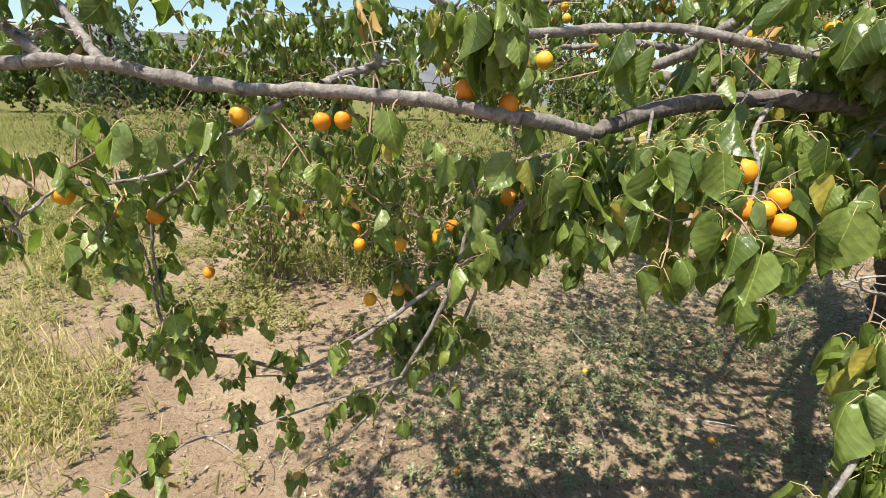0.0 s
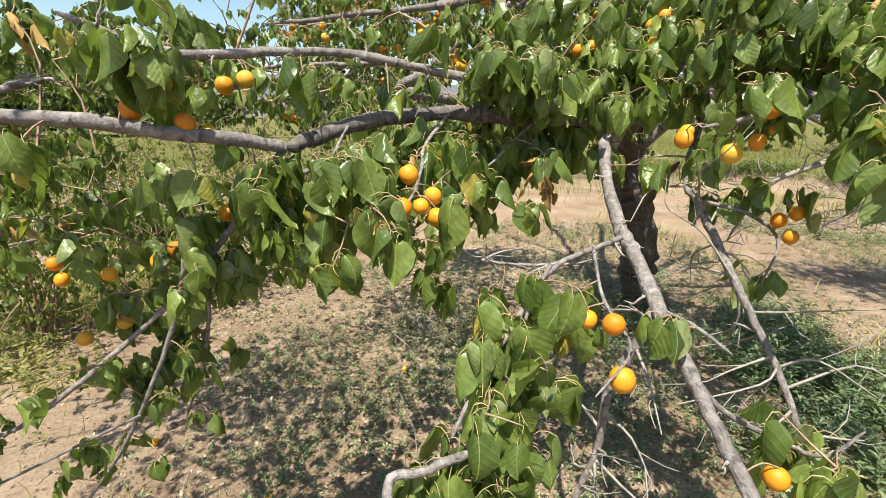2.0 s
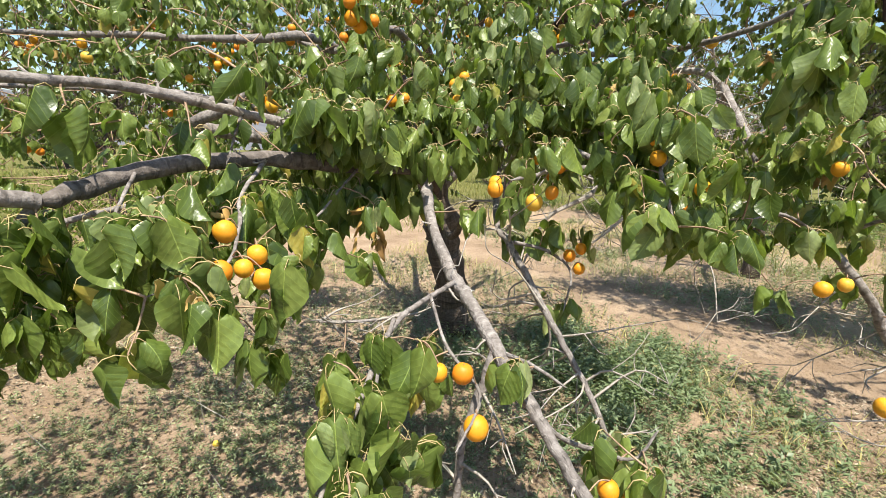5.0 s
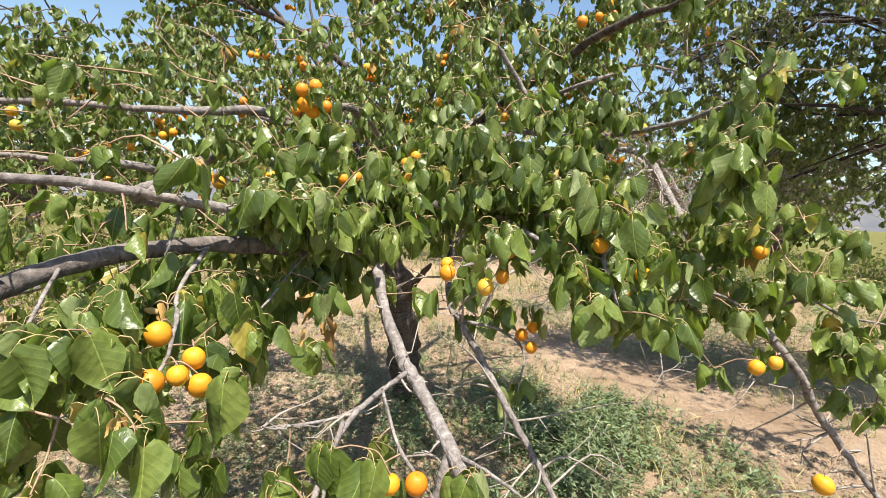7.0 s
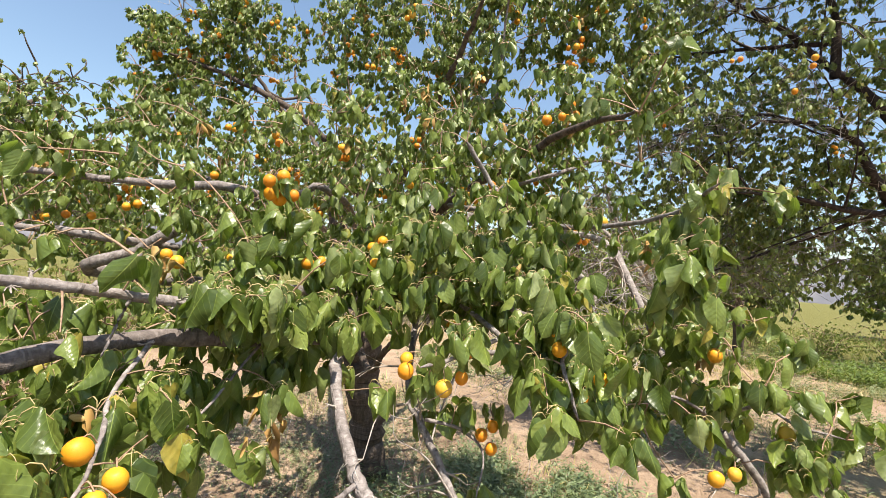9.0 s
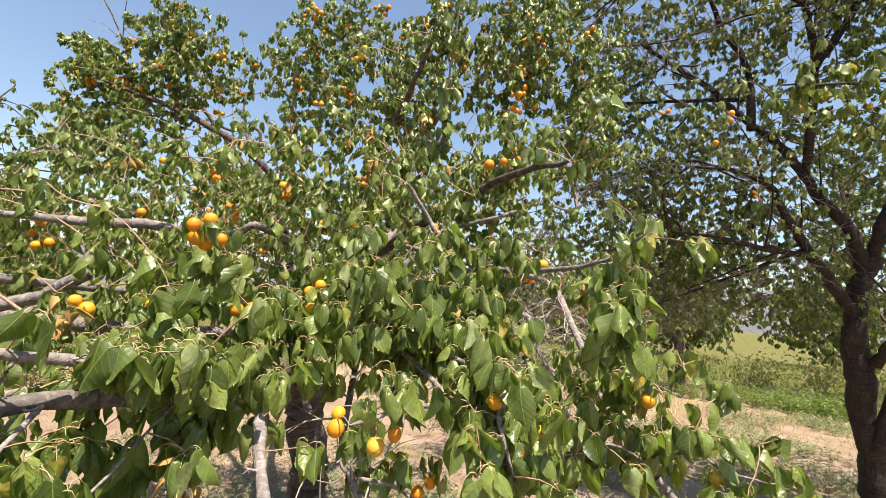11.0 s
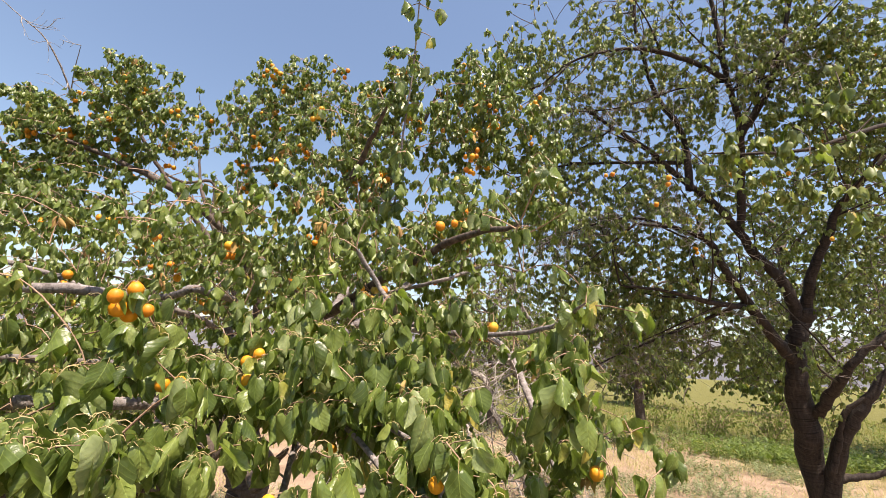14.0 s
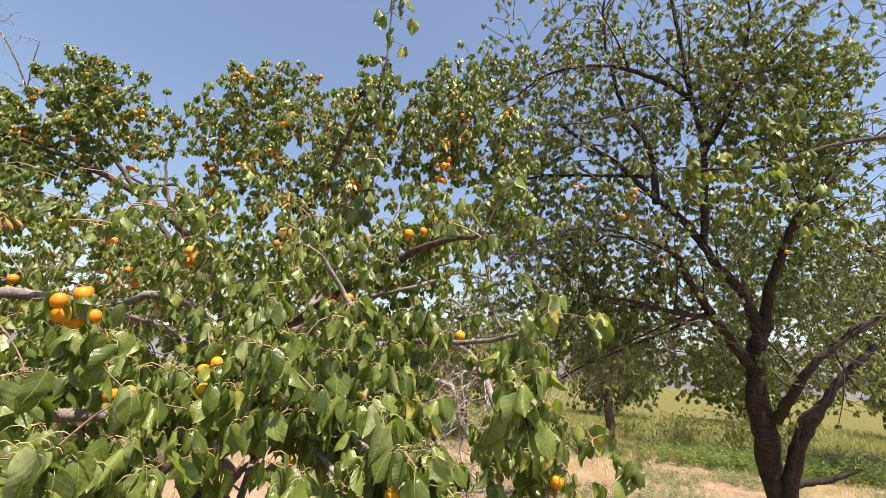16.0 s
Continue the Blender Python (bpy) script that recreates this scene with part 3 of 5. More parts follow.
def clod_template(seed):
    """A rough lump with eight faces."""
    r = np.random.default_rng(seed)
    v = np.array([(1, 0, 0), (0, 1, 0), (-1, 0, 0), (0, -1, 0), (0, 0, 0.7), (0, 0, -0.5)]) * r.uniform(0.6, 1.2, (6, 3))
    f = np.array([(0, 1, 4), (1, 2, 4), (2, 3, 4), (3, 0, 4), (1, 0, 5), (2, 1, 5), (3, 2, 5), (0, 3, 5)])
    return v, f, np.zeros(8, int)


CLODS = [clod_template(s) for s in range(5)]
BLADES = [blade_template(b, w) for b, w in ((0.2, 0.018), (0.5, 0.016), (0.8, 0.02), (0.35, 0.025))]
WEEDS = [weed_template(s) for s in range(6)]


def strew(name, label, templates, mats, seed, count, field, low, high, tilt=0.2):
    """A patch of small plants: count tries, kept where field(x, y) is over a random number."""
    r = np.random.default_rng(seed)
    at, size = [], []
    while len(at) < count:
        x, y = field.box[0] + r.random() * (field.box[1] - field.box[0]), field.box[2] + r.random() * (field.box[3] - field.box[2])
        if field(x, y) > r.random():
            at.append((x, y, ground_height(x, y) - 0.005))
            size.append(r.uniform(low, high))
    n = len(at)
    turn = turns(r.random(n) * 6.28, r.normal(0, tilt, n), r.normal(0, tilt, n), np.array(size))
    me = strewn_mesh(name, templates, r.integers(0, len(templates), n), mats, turn, np.array(at))
    return tagged(new(name, me), label, name.replace("_", " "), kind="stuff")


class Field:
    """Where plants grow: a box, and how thickly at each place."""
    def __init__(self, box, thick):
        self.box, self.thick = box, thick

    def __call__(self, x, y):
        return self.thick(x, y)


def patchy(x, y, scale=1.0, shift=0.0):
    return max(0.0, min(1.0, 0.5 + 1.6 * noise.noise(Vector((x * scale, y * scale, shift)))))


def path_gap(x, y):
    """0 on the trodden strip behind the tree and on the bare patch it leads to, 1 away from them."""
    strip = (abs(x - 4.75 - 0.26 * y) - 0.3) / 0.5
    patch = math.hypot((x - 4.3) / 1.6, (y - 7.2) / 1.7) - 0.65
    return max(0.0, min(1.0, strip, patch * 2))


strew("weeds", "low grey-green weeds on shaded soil under the tree", WEEDS, [M_WEED], 11, 7500,
      Field((-0.3, 8.0, -0.6, 6.0), lambda x, y: patchy(x, y, 1.1, 3) * path_gap(x, y) * (0.5 if x < 0.9 or y < 1.0 else 1.0)), 0.03, 0.12)
strew("tall_weeds", "thick taller weeds beside the trunk, their green darkened for shade", WEEDS, [M_WEED_SHADED], 12, 1900,
      Field((1.8, 5.2, -0.2, 4.0), lambda x, y: patchy(x, y, 1.4, 8) * path_gap(x, y) * max(0.0, 1.3 - math.hypot(x - 3.3, (y - 1.3) * 0.8))), 0.06, 0.22)
strew("path_weeds", "scattered weeds and dry stalks beyond the path", WEEDS, [M_WEED], 20, 5000,
      Field((5.6, 14.0, -5.0, 6.0), lambda x, y: patchy(x, y, 0.7, 21) ** 2 * path_gap(x, y)), 0.06, 0.24)
strew("dry_stalks", "dry grass stalks scattered beyond the path", BLADES, [M_STRAW], 22, 12000,
      Field((3.2, 14.0, -5.0, 6.0), lambda x, y: patchy(x, y, 0.5, 24) ** 2 * path_gap(x, y)), 0.05, 0.2, 0.5)
strew("dry_grass", "straw-yellow dry grass in tufts", BLADES, [M_STRAW], 13, 30000,
      Field((-6.0, -0.6, 0.5, 7.0), lambda x, y: patchy(x, y, 0.8, 5) ** 2 * (1.0 if x < -1.55 - 0.25 * (y - 1.5) or (y > 2.75 and x > -1.9) else 0.015)), 0.05, 0.2)
strew("meadow_weeds", "thin yellow-green weeds among dry grass", WEEDS, [M_GRASS], 23, 7000,
      Field((-6.0, -0.4, 0.5, 7.0), lambda x, y: patchy(x, y, 1.1, 31) * (1.0 if x < -1.5 - 0.25 * (y - 1.5) or (y > 2.7 and x > -1.9) else 0.03)), 0.05, 0.2)
strew("green_grass", "thin yellow-green field grass", BLADES, [M_GRASS, M_STALK], 14, 70000,
      Field((-26.0, 34.0, -12.0, 34.0), lambda x, y: patchy(x, y, 0.25, 2) * (1 if y > 6.8 or x > 13.5 or (x > 8.3 and x < 9.6) or x < -3.5 else 0)), 0.12, 0.4)
strew("leaf_litter", "fallen dry leaves and stalks on the soil", BLADES, [M_STRAW], 15, 12000,
      Field((-1.5, 6.0, -1.0, 6.0), lambda x, y: patchy(x, y, 1.5, 6)), 0.02, 0.07, 1.3)

LITTER = [(np.stack([-v[:, 2] - 0.5, v[:, 1] * 0.75, 0.5 * (v[:, 0] - v[:, 0].min()) + 0.38], -1), f, k) for v, f, k, _ in SPECK]
strew("small_weeds", "small grey-green seedlings and weeds in dappled shade", WEEDS, [M_WEED], 17, 9000,
      Field((-0.6, 3.9, -0.6, 3.6), lambda x, y: max(0.3, patchy(x, y, 1.6, 12)) * (0.6 if x < -0.1 else 1.0)), 0.025, 0.09)
strew("fallen_leaves", "curled dry brown leaves fallen on soil", LITTER, [M_LITTER], 18, 52000,
      Field((-1.2, 4.5, -0.8, 4.5), lambda x, y: max(0.3, patchy(x, y, 1.2, 15)) * (0.12 if x < -0.4 - 0.1 * y else 1.0)), 0.008, 0.032, 0.4)
strew("soil_clods", "small clods and pebbles of pale soil", CLODS, [M_SOIL], 19, 15000,
      Field((-2.2, 5.5, -1.0, 5.0), lambda x, y: patchy(x, y, 2.0, 19) ** 2), 0.004, 0.02, 0.5)
STICKS = [(v * (1, 0.28, 1), f, k) for v, f, k in BLADES]
strew("fallen_twigs", "thin grey fallen twigs lying on the soil", STICKS, [M_DEAD], 26, 700,
      Field((-1.0, 4.5, -0.8, 4.5), lambda x, y: patchy(x, y, 0.9, 41)), 0.1, 0.4, 1.45)
# up to x 16.3 the thick dark green also stands in for tree shade
strew("field_weeds", "rank green weeds in the field, dense strip standing in for shade", WEEDS, [M_HEDGE], 16, 5200,
      Field((13.4, 30.0, -16.0, 10.0), lambda x, y: patchy(x, y, 0.3, 9) * (1.0 if x < 16.3 else 0.06)), 0.2, 0.5)

# ---- the apricot tree ----
apricot = Tree("apricot_tree", (3.1, 2.65, 0.0), "spreading apricot tree with drooping limbs and ripe orange fruit", "fruit tree", 21, leaf=0.065, clump=(5.0, -0.5, -0.16), lush=3)
# trunk and main limbs
apricot.limb([(3.100, 2.650, -0.100), (3.060, 2.650, 0.250), (3.000, 2.660, 0.600), (2.920, 2.700, 1.000), (2.860, 2.740, 1.350), (2.840, 2.800, 1.700)], 0.165, 0.12, "trunk", M_TRUNK, 16, 0.07)
apricot.limb([(2.860, 2.740, 1.250), (2.400, 2.250, 1.500), (1.800, 1.650, 1.600), (1.400, 1.200, 1.600), (1.070, 0.860, 1.560)], 0.07, 0.035, mat=M_TRUNK, bare=0.6)
apricot.along(apricot.limb([(1.070, 0.860, 1.560), (0.837, 0.920, 1.564), (0.666, 0.952, 1.570), (0.500, 0.952, 1.559), (0.370, 0.918, 1.524), (0.280, 0.870, 1.500)], 0.021, 0.016, mat=M_BROWN, bare=0.93), 12, 0.07, 6, 0, 0)
apricot.along(apricot.limb([(0.280, 0.870, 1.500), (0.181, 0.832, 1.520), (0.085, 0.805, 1.530), (-0.023, 0.802, 1.550), (-0.198, 0.806, 1.560), (-0.352, 0.804, 1.563), (-0.465, 0.803, 1.575), (-0.572, 0.800, 1.594), (-0.649, 0.791, 1.596), (-0.741, 0.778, 1.587), (-0.836, 0.755, 1.578)], 0.0138, 0.0098, bare=0.9), 16, 0.06, 6, 0, 0)
apricot.along(apricot.limb([(-0.573, 0.801, 1.597), (-0.628, 0.840, 1.648), (-0.696, 0.882, 1.711), (-0.777, 0.931, 1.791)], 0.011, 0.006), 6, 0.07, 6, 0, 0)
apricot.along(apricot.limb([(-0.668, 0.793, 1.603), (-0.705, 0.795, 1.640), (-0.740, 0.783, 1.666)], 0.01, 0.006), 5, 0.07, 6, 0, 0)
apricot.limb([(-0.208, 0.810, 1.571), (-0.184, 0.836, 1.587), (-0.138, 0.863, 1.604), (-0.098, 0.888, 1.618)], 0.009, 0.006, bare=0.9)
apricot.along(apricot.limb([(1.092, 0.899, 1.565), (0.872, 0.901, 1.613), (0.679, 0.896, 1.651)], 0.0125, 0.0105), 26, 0.06, 6, 0, 0)
apricot.along(apricot.limb([(0.679, 0.896, 1.651), (0.542, 0.899, 1.671), (0.418, 0.887, 1.686), (0.279, 0.860, 1.678), (0.141, 0.830, 1.663), (0.054, 0.814, 1.678), (-0.035, 0.804, 1.711)], 0.011, 0.006, bare=0.9), 16, 0.06, 6, 0, 0)
apricot.limb([(0.542, 0.899, 1.674), (0.581, 0.935, 1.698), (0.645, 0.994, 1.739)], 0.007, 0.005)
apricot.limb([(0.604, 0.899, 1.663), (0.580, 0.884, 1.610), (0.556, 0.868, 1.555)], 0.004, 0.002)
apricot.along(apricot.limb([(0.280, 0.870, 1.500), (0.216, 0.901, 1.401), (0.132, 0.919, 1.298), (0.068, 0.922, 1.219), (-0.027, 0.946, 1.128), (-0.166, 0.946, 1.015), (-0.335, 0.961, 0.902), (-0.443, 0.916, 0.949), (-0.533, 0.881, 1.000), (-0.584, 0.848, 1.071), (-0.587, 0.840, 1.205), (-0.593, 0.837, 1.286)], 0.009, 0.002), 50, 0.06, 6, 0.08, 0)
apricot.along(apricot.limb([(0.063, 0.935, 1.286), (0.023, 0.925, 1.138), (-0.047, 0.933, 0.977), (-0.139, 0.968, 0.806), (-0.248, 1.013, 0.648), (-0.349, 1.032, 0.521)], 0.0055, 0.0035), 7, 0.05, 6, 0, 0)
apricot.along(apricot.limb([(0.079, 0.926, 1.275), (0.089, 0.938, 1.150), (0.046, 1.009, 0.974), (-0.031, 1.085, 0.773)], 0.005, 0.003), 3, 0.05, 6, 0, 0)
apricot.along(apricot.limb([(-0.084, 0.943, 0.897), (-0.381, 0.850, 0.834), (-0.462, 0.801, 0.842), (-0.533, 0.768, 0.838), (-0.591, 0.735, 0.801), (-0.652, 0.697, 0.779)], 0.003, 0.0018), 20, 0.04, 6, 0, 0)
apricot.along(apricot.limb([(-0.277, 0.806, 1.542), (-0.361, 0.806, 1.492), (-0.411, 0.810, 1.471), (-0.460, 0.798, 1.401), (-0.528, 0.801, 1.346), (-0.544, 0.794, 1.260), (-0.552, 0.810, 1.183), (-0.563, 0.826, 1.072), (-0.614, 0.810, 1.118)], 0.005, 0.002), 22, 0.05, 6, 0, 0)
apricot.along(apricot.limb([(-0.411, 0.810, 1.471), (-0.467, 0.764, 1.426), (-0.534, 0.717, 1.409), (-0.591, 0.685, 1.408), (-0.639, 0.637, 1.357)], 0.004, 0.002), 9, 0.05, 6, 0, 0)
# branch that comes forward and down from the fork by the trunk
apricot.limb([(1.070, 0.860, 1.560), (1.018, 0.799, 1.502), (0.975, 0.727, 1.429), (0.924, 0.611, 1.349), (0.878, 0.504, 1.310), (0.807, 0.378, 1.280), (0.781, 0.294, 1.229), (0.778, 0.236, 1.184), (0.762, 0.155, 1.123), (0.753, 0.099, 1.076)], 0.0165, 0.009, bare=0.9)
apricot.dead_twigs(apricot.limb([(0.807, 0.378, 1.280), (0.770, 0.382, 1.204), (0.735, 0.384, 1.127), (0.726, 0.381, 1.032), (0.682, 0.377, 0.922)], 0.01, 0.005, bare=0.9), 12, 0.15)
apricot.dead_twigs(apricot.limb([(0.910, 0.569, 1.342), (0.837, 0.571, 1.319), (0.740, 0.581, 1.291), (0.616, 0.626, 1.298)], 0.006, 0.002, bare=0.6), 8, 0.1)
apricot.along(apricot.limb([(0.837, 0.571, 1.319), (0.707, 0.530, 1.300), (0.595, 0.466, 1.228), (0.521, 0.432, 1.162), (0.475, 0.409, 1.100)], 0.006, 0.003), 14, 0.05, 6, 0, 0)
apricot.along(apricot.limb([(0.708, 0.533, 1.310), (0.628, 0.470, 1.251), (0.578, 0.410, 1.171)], 0.004, 0.002), 7, 0.045, 6, 0, 0)
apricot.along(apricot.limb([(0.825, 0.565, 1.322), (0.787, 0.483, 1.262), (0.763, 0.422, 1.249), (0.742, 0.355, 1.224), (0.663, 0.330, 1.180)], 0.004, 0.002), 8, 0.045, 6, 0, 0)
apricot.along(apricot.limb([(0.811, 0.375, 1.275), (0.785, 0.289, 1.289), (0.789, 0.237, 1.275)], 0.004, 0.002), 4, 0.03, 6, 0, 0)
apricot.along(apricot.limb([(0.780, 0.293, 1.225), (0.844, 0.266, 1.155), (0.903, 0.230, 1.124), (0.921, 0.178, 1.128), (0.953, 0.157, 1.176)], 0.005, 0.002), 6, 0.035, 6, 0, 0)
apricot.limb([(0.745, 0.061, 1.074), (0.572, 0.141, 0.977), (0.393, 0.279, 1.025), (0.363, 0.352, 1.101), (0.420, 0.353, 1.107), (0.496, 0.366, 1.109)], 0.0075, 0.006, bare=0.6)
apricot.mass(0.44, 0.39, 1.07, 0.05, 0.03, 5, 6, 0.0)
apricot.mass(0.98, 0.9, 1.56, 0.13, 0.07, 14)
# side branches towards the open side
apricot.along(apricot.limb([(0.662, 0.941, 1.566), (0.571, 0.836, 1.504), (0.531, 0.747, 1.454), (0.478, 0.684, 1.400), (0.377, 0.697, 1.373)], 0.005, 0.002), 26, 0.075, 6, 0, 0)
apricot.along(apricot.limb([(0.895, 0.907, 1.565), (0.797, 0.843, 1.515), (0.712, 0.786, 1.469), (0.630, 0.751, 1.427)], 0.004, 0.002), 14, 0.07, 6, 0, 0)
apricot.along(apricot.limb([(0.419, 0.925, 1.542), (0.384, 0.849, 1.504), (0.353, 0.783, 1.466)], 0.004, 0.002), 12, 0.07, 6, 0, 0)
apricot.along(apricot.limb([(2.100, 1.500, 1.750), (1.600, 1.000, 1.720), (1.267, 0.475, 1.598), (1.123, 0.485, 1.574), (1.022, 0.537, 1.548)], 0.01, 0.004), 10, 0.05, 6, 0, 0)
apricot.along(apricot.limb([(1.600, 1.000, 1.720), (1.302, 0.365, 1.645), (1.213, 0.302, 1.574), (1.200, 0.255, 1.473)], 0.008, 0.003), 18, 0.07, 6, 0, 0)
apricot.dead_twigs(apricot.limb([(1.750, 1.150, 1.660), (1.237, 0.742, 1.438), (1.169, 0.641, 1.381), (1.158, 0.552, 1.287), (1.143, 0.469, 1.203), (1.133, 0.378, 1.106), (1.110, 0.300, 1.021)], 0.011, 0.006, bare=0.6), 26, 0.22)
apricot.along(apricot.limb([(1.181, 0.634, 1.381), (1.241, 0.561, 1.360), (1.260, 0.506, 1.314), (1.207, 0.486, 1.228)], 0.005, 0.002), 5, 0.04, 6, 0, 0)
apricot.limb([(2.300, 0.500, 1.900), (1.900, 0.200, 1.500), (1.664, 0.038, 1.399)], 0.014, 0.012)
apricot.dead_twigs(apricot.limb([(1.664, 0.038, 1.399), (1.684, -0.045, 1.297), (1.714, -0.092, 1.192), (1.748, -0.177, 1.073), (1.771, -0.248, 0.964)], 0.012, 0.007, bare=0.6), 16, 0.2)
apricot.along(apricot.limb([(1.667, 0.053, 1.425), (1.602, -0.036, 1.495), (1.594, -0.109, 1.471), (1.596, -0.192, 1.463)], 0.005, 0.002), 22, 0.06, 6, 0, 0)
apricot.along(apricot.limb([(1.667, 0.053, 1.425), (1.534, 0.129, 1.490), (1.434, 0.173, 1.482)], 0.005, 0.002), 16, 0.06, 6, 0, 0)
# upper limbs and crown
apricot.along(apricot.limb([(2.860, 2.740, 1.250), (2.300, 2.400, 1.900), (1.700, 2.100, 2.020), (1.151, 1.551, 2.001), (0.940, 1.718, 1.987), (0.774, 1.926, 1.990), (0.639, 2.046, 1.991), (0.485, 2.205, 1.985), (0.263, 2.403, 1.986)], 0.019, 0.01, bare=0.4), 30, 0.12, 6, 0, 0)
apricot.along(apricot.limb([(2.860, 2.740, 1.250), (2.200, 2.300, 1.700), (1.500, 2.100, 1.750), (0.839, 1.904, 1.779), (0.713, 2.016, 1.791), (0.592, 2.135, 1.792), (0.487, 2.234, 1.799), (0.140, 2.538, 1.786)], 0.018, 0.009, bare=0.6), 26, 0.12, 6, 0, 0)
apricot.limb([(1.800, 1.650, 1.600), (0.833, 1.821, 1.655), (0.867, 1.658, 1.739), (0.929, 1.524, 1.828)], 0.024, 0.018, bare=0.6)
apricot.along(apricot.limb([(2.860, 2.740, 1.250), (2.200, 2.100, 2.000), (1.377, 1.365, 2.037), (1.311, 1.456, 2.010), (1.230, 1.620, 1.986), (1.129, 1.822, 2.055), (1.012, 1.977, 2.099)], 0.018, 0.009, bare=0.25), 24, 0.12, 6, 0, 0)
apricot.along(apricot.limb([(2.860, 2.740, 1.250), (2.600, 2.500, 2.200), (2.200, 2.600, 2.700), (1.800, 2.950, 2.950), (1.400, 3.200, 3.050)], 0.036, 0.012, mat=M_TRUNK), 30, 0.15, 6, 0.3, 0)
apricot.along(apricot.limb([(2.860, 2.740, 1.250), (2.800, 3.000, 2.300), (2.600, 3.400, 2.900), (2.400, 3.700, 3.300), (2.200, 3.800, 3.600)], 0.036, 0.012, mat=M_TRUNK), 30, 0.15, 6, 0.3, 0)
apricot.along(apricot.limb([(2.860, 2.740, 1.250), (2.900, 3.300, 2.400), (3.100, 3.900, 3.100), (3.160, 4.280, 3.500), (3.200, 4.500, 4.000)], 0.036, 0.012, mat=M_TRUNK), 24, 0.15, 6, 0.3, 0)
apricot.along(apricot.limb([(2.860, 2.740, 1.250), (2.700, 2.300, 2.100), (2.400, 1.800, 2.600), (2.150, 1.350, 2.900), (2.000, 1.100, 3.100)], 0.036, 0.01, mat=M_TRUNK), 40, 0.16, 6, 0.3, 0)
apricot.along(apricot.limb([(2.860, 2.740, 1.250), (2.500, 2.000, 1.900), (2.100, 1.300, 2.100), (1.870, 0.650, 2.300), (1.700, 0.300, 2.300)], 0.036, 0.008, mat=M_TRUNK), 40, 0.14, 6, 0.3, 0)
apricot.along(apricot.limb([(2.100, 1.300, 2.100), (1.607, 0.698, 1.980), (1.524, 0.722, 2.082), (1.439, 0.752, 2.177)], 0.010, 0.007, bare=0.6), 10, 0.07, 6, 0, 0)
apricot.along(apricot.limb([(2.100, 1.300, 2.100), (1.847, 0.679, 2.143), (1.977, 0.603, 2.206), (2.066, 0.527, 2.255), (2.140, 0.401, 2.230)], 0.009, 0.004, bare=0.6), 6, 0.05, 6, 0, 0)
apricot.along(apricot.limb([(2.800, 2.300, 2.200), (2.900, 1.800, 2.900), (2.950, 1.500, 3.500), (2.900, 1.300, 3.800)], 0.036, 0.01, mat=M_TRUNK), 30, 0.16, 6, 0.3, 0)
apricot.along(apricot.limb([(2.100, 1.300, 2.100), (1.800, 0.600, 1.950), (1.600, 0.200, 1.950), (1.430, 0.050, 2.000)], 0.012, 0.004), 16, 0.07, 6, 0.4, 0)
apricot.along(apricot.limb([(2.000, 1.100, 2.600), (1.921, 0.946, 2.532), (1.857, 0.892, 2.830), (1.792, 0.825, 3.153), (1.709, 0.780, 3.499), (1.657, 0.793, 3.645)], 0.006, 0.002), 44, 0.035, 3, 0, 0)
apricot.large += [((1.89, 0.92, 2.68), 0.17, 1.7), ((1.82, 0.86, 3.0), 0.17, 1.7), ((1.75, 0.8, 3.32), 0.17, 1.7), ((1.68, 0.79, 3.58), 0.17, 1.7)]
apricot.dead_twigs(apricot.limb([(1.520, 3.269, 3.395), (1.427, 3.268, 3.541), (1.321, 3.297, 3.679), (1.229, 3.420, 3.792), (1.137, 3.542, 3.905)], 0.006, 0.002), 5, 0.25)
apricot.dead_twigs(apricot.limb([(1.520, 3.269, 3.395), (1.477, 3.189, 3.512), (1.439, 3.093, 3.642)], 0.004, 0.002), 3, 0.2)
apricot.limb([(3.100, 3.900, 3.100), (3.086, 3.980, 3.493), (2.895, 4.146, 3.438), (2.711, 4.247, 3.497)], 0.02, 0.01, mat=M_TRUNK)
# dry wood on the shaded side
apricot.dead_twigs(apricot.limb([(2.800, 2.300, 1.900), (2.853, 1.297, 1.489), (2.495, 1.370, 1.266), (2.246, 1.343, 1.007)], 0.02, 0.006, mat=M_DEAD), 40, 0.4)
apricot.dead_twigs(apricot.limb([(2.900, 2.100, 1.900), (3.764, 1.342, 1.407), (3.361, 1.319, 1.188), (3.027, 1.389, 1.014)], 0.02, 0.006, mat=M_DEAD), 40, 0.4)
apricot.dead_twigs(apricot.limb([(2.400, 1.200, 2.000), (2.234, 0.579, 1.958), (2.308, 0.471, 1.794), (2.382, 0.368, 1.679), (2.530, 0.253, 1.563)], 0.014, 0.005, mat=M_DEAD), 46, 0.3)
apricot.dead_twigs(apricot.limb([(2.600, 1.600, 1.700), (2.522, 0.800, 1.800), (2.515, 0.667, 1.644), (2.510, 0.545, 1.449), (2.491, 0.454, 1.248)], 0.02, 0.007, mat=M_DEAD), 50, 0.35)
apricot.dead_twigs(apricot.limb([(2.805, 1.346, 1.518), (3.059, 0.805, 1.305), (3.017, 0.612, 1.038), (2.870, 0.509, 0.790)], 0.008, 0.003, mat=M_DEAD), 14, 0.25)
apricot.limb([(2.860, 2.740, 1.250), (2.572, 2.238, 1.017), (2.360, 1.905, 1.209), (2.309, 1.743, 1.340)], 0.03, 0.015, mat=M_TRUNK)
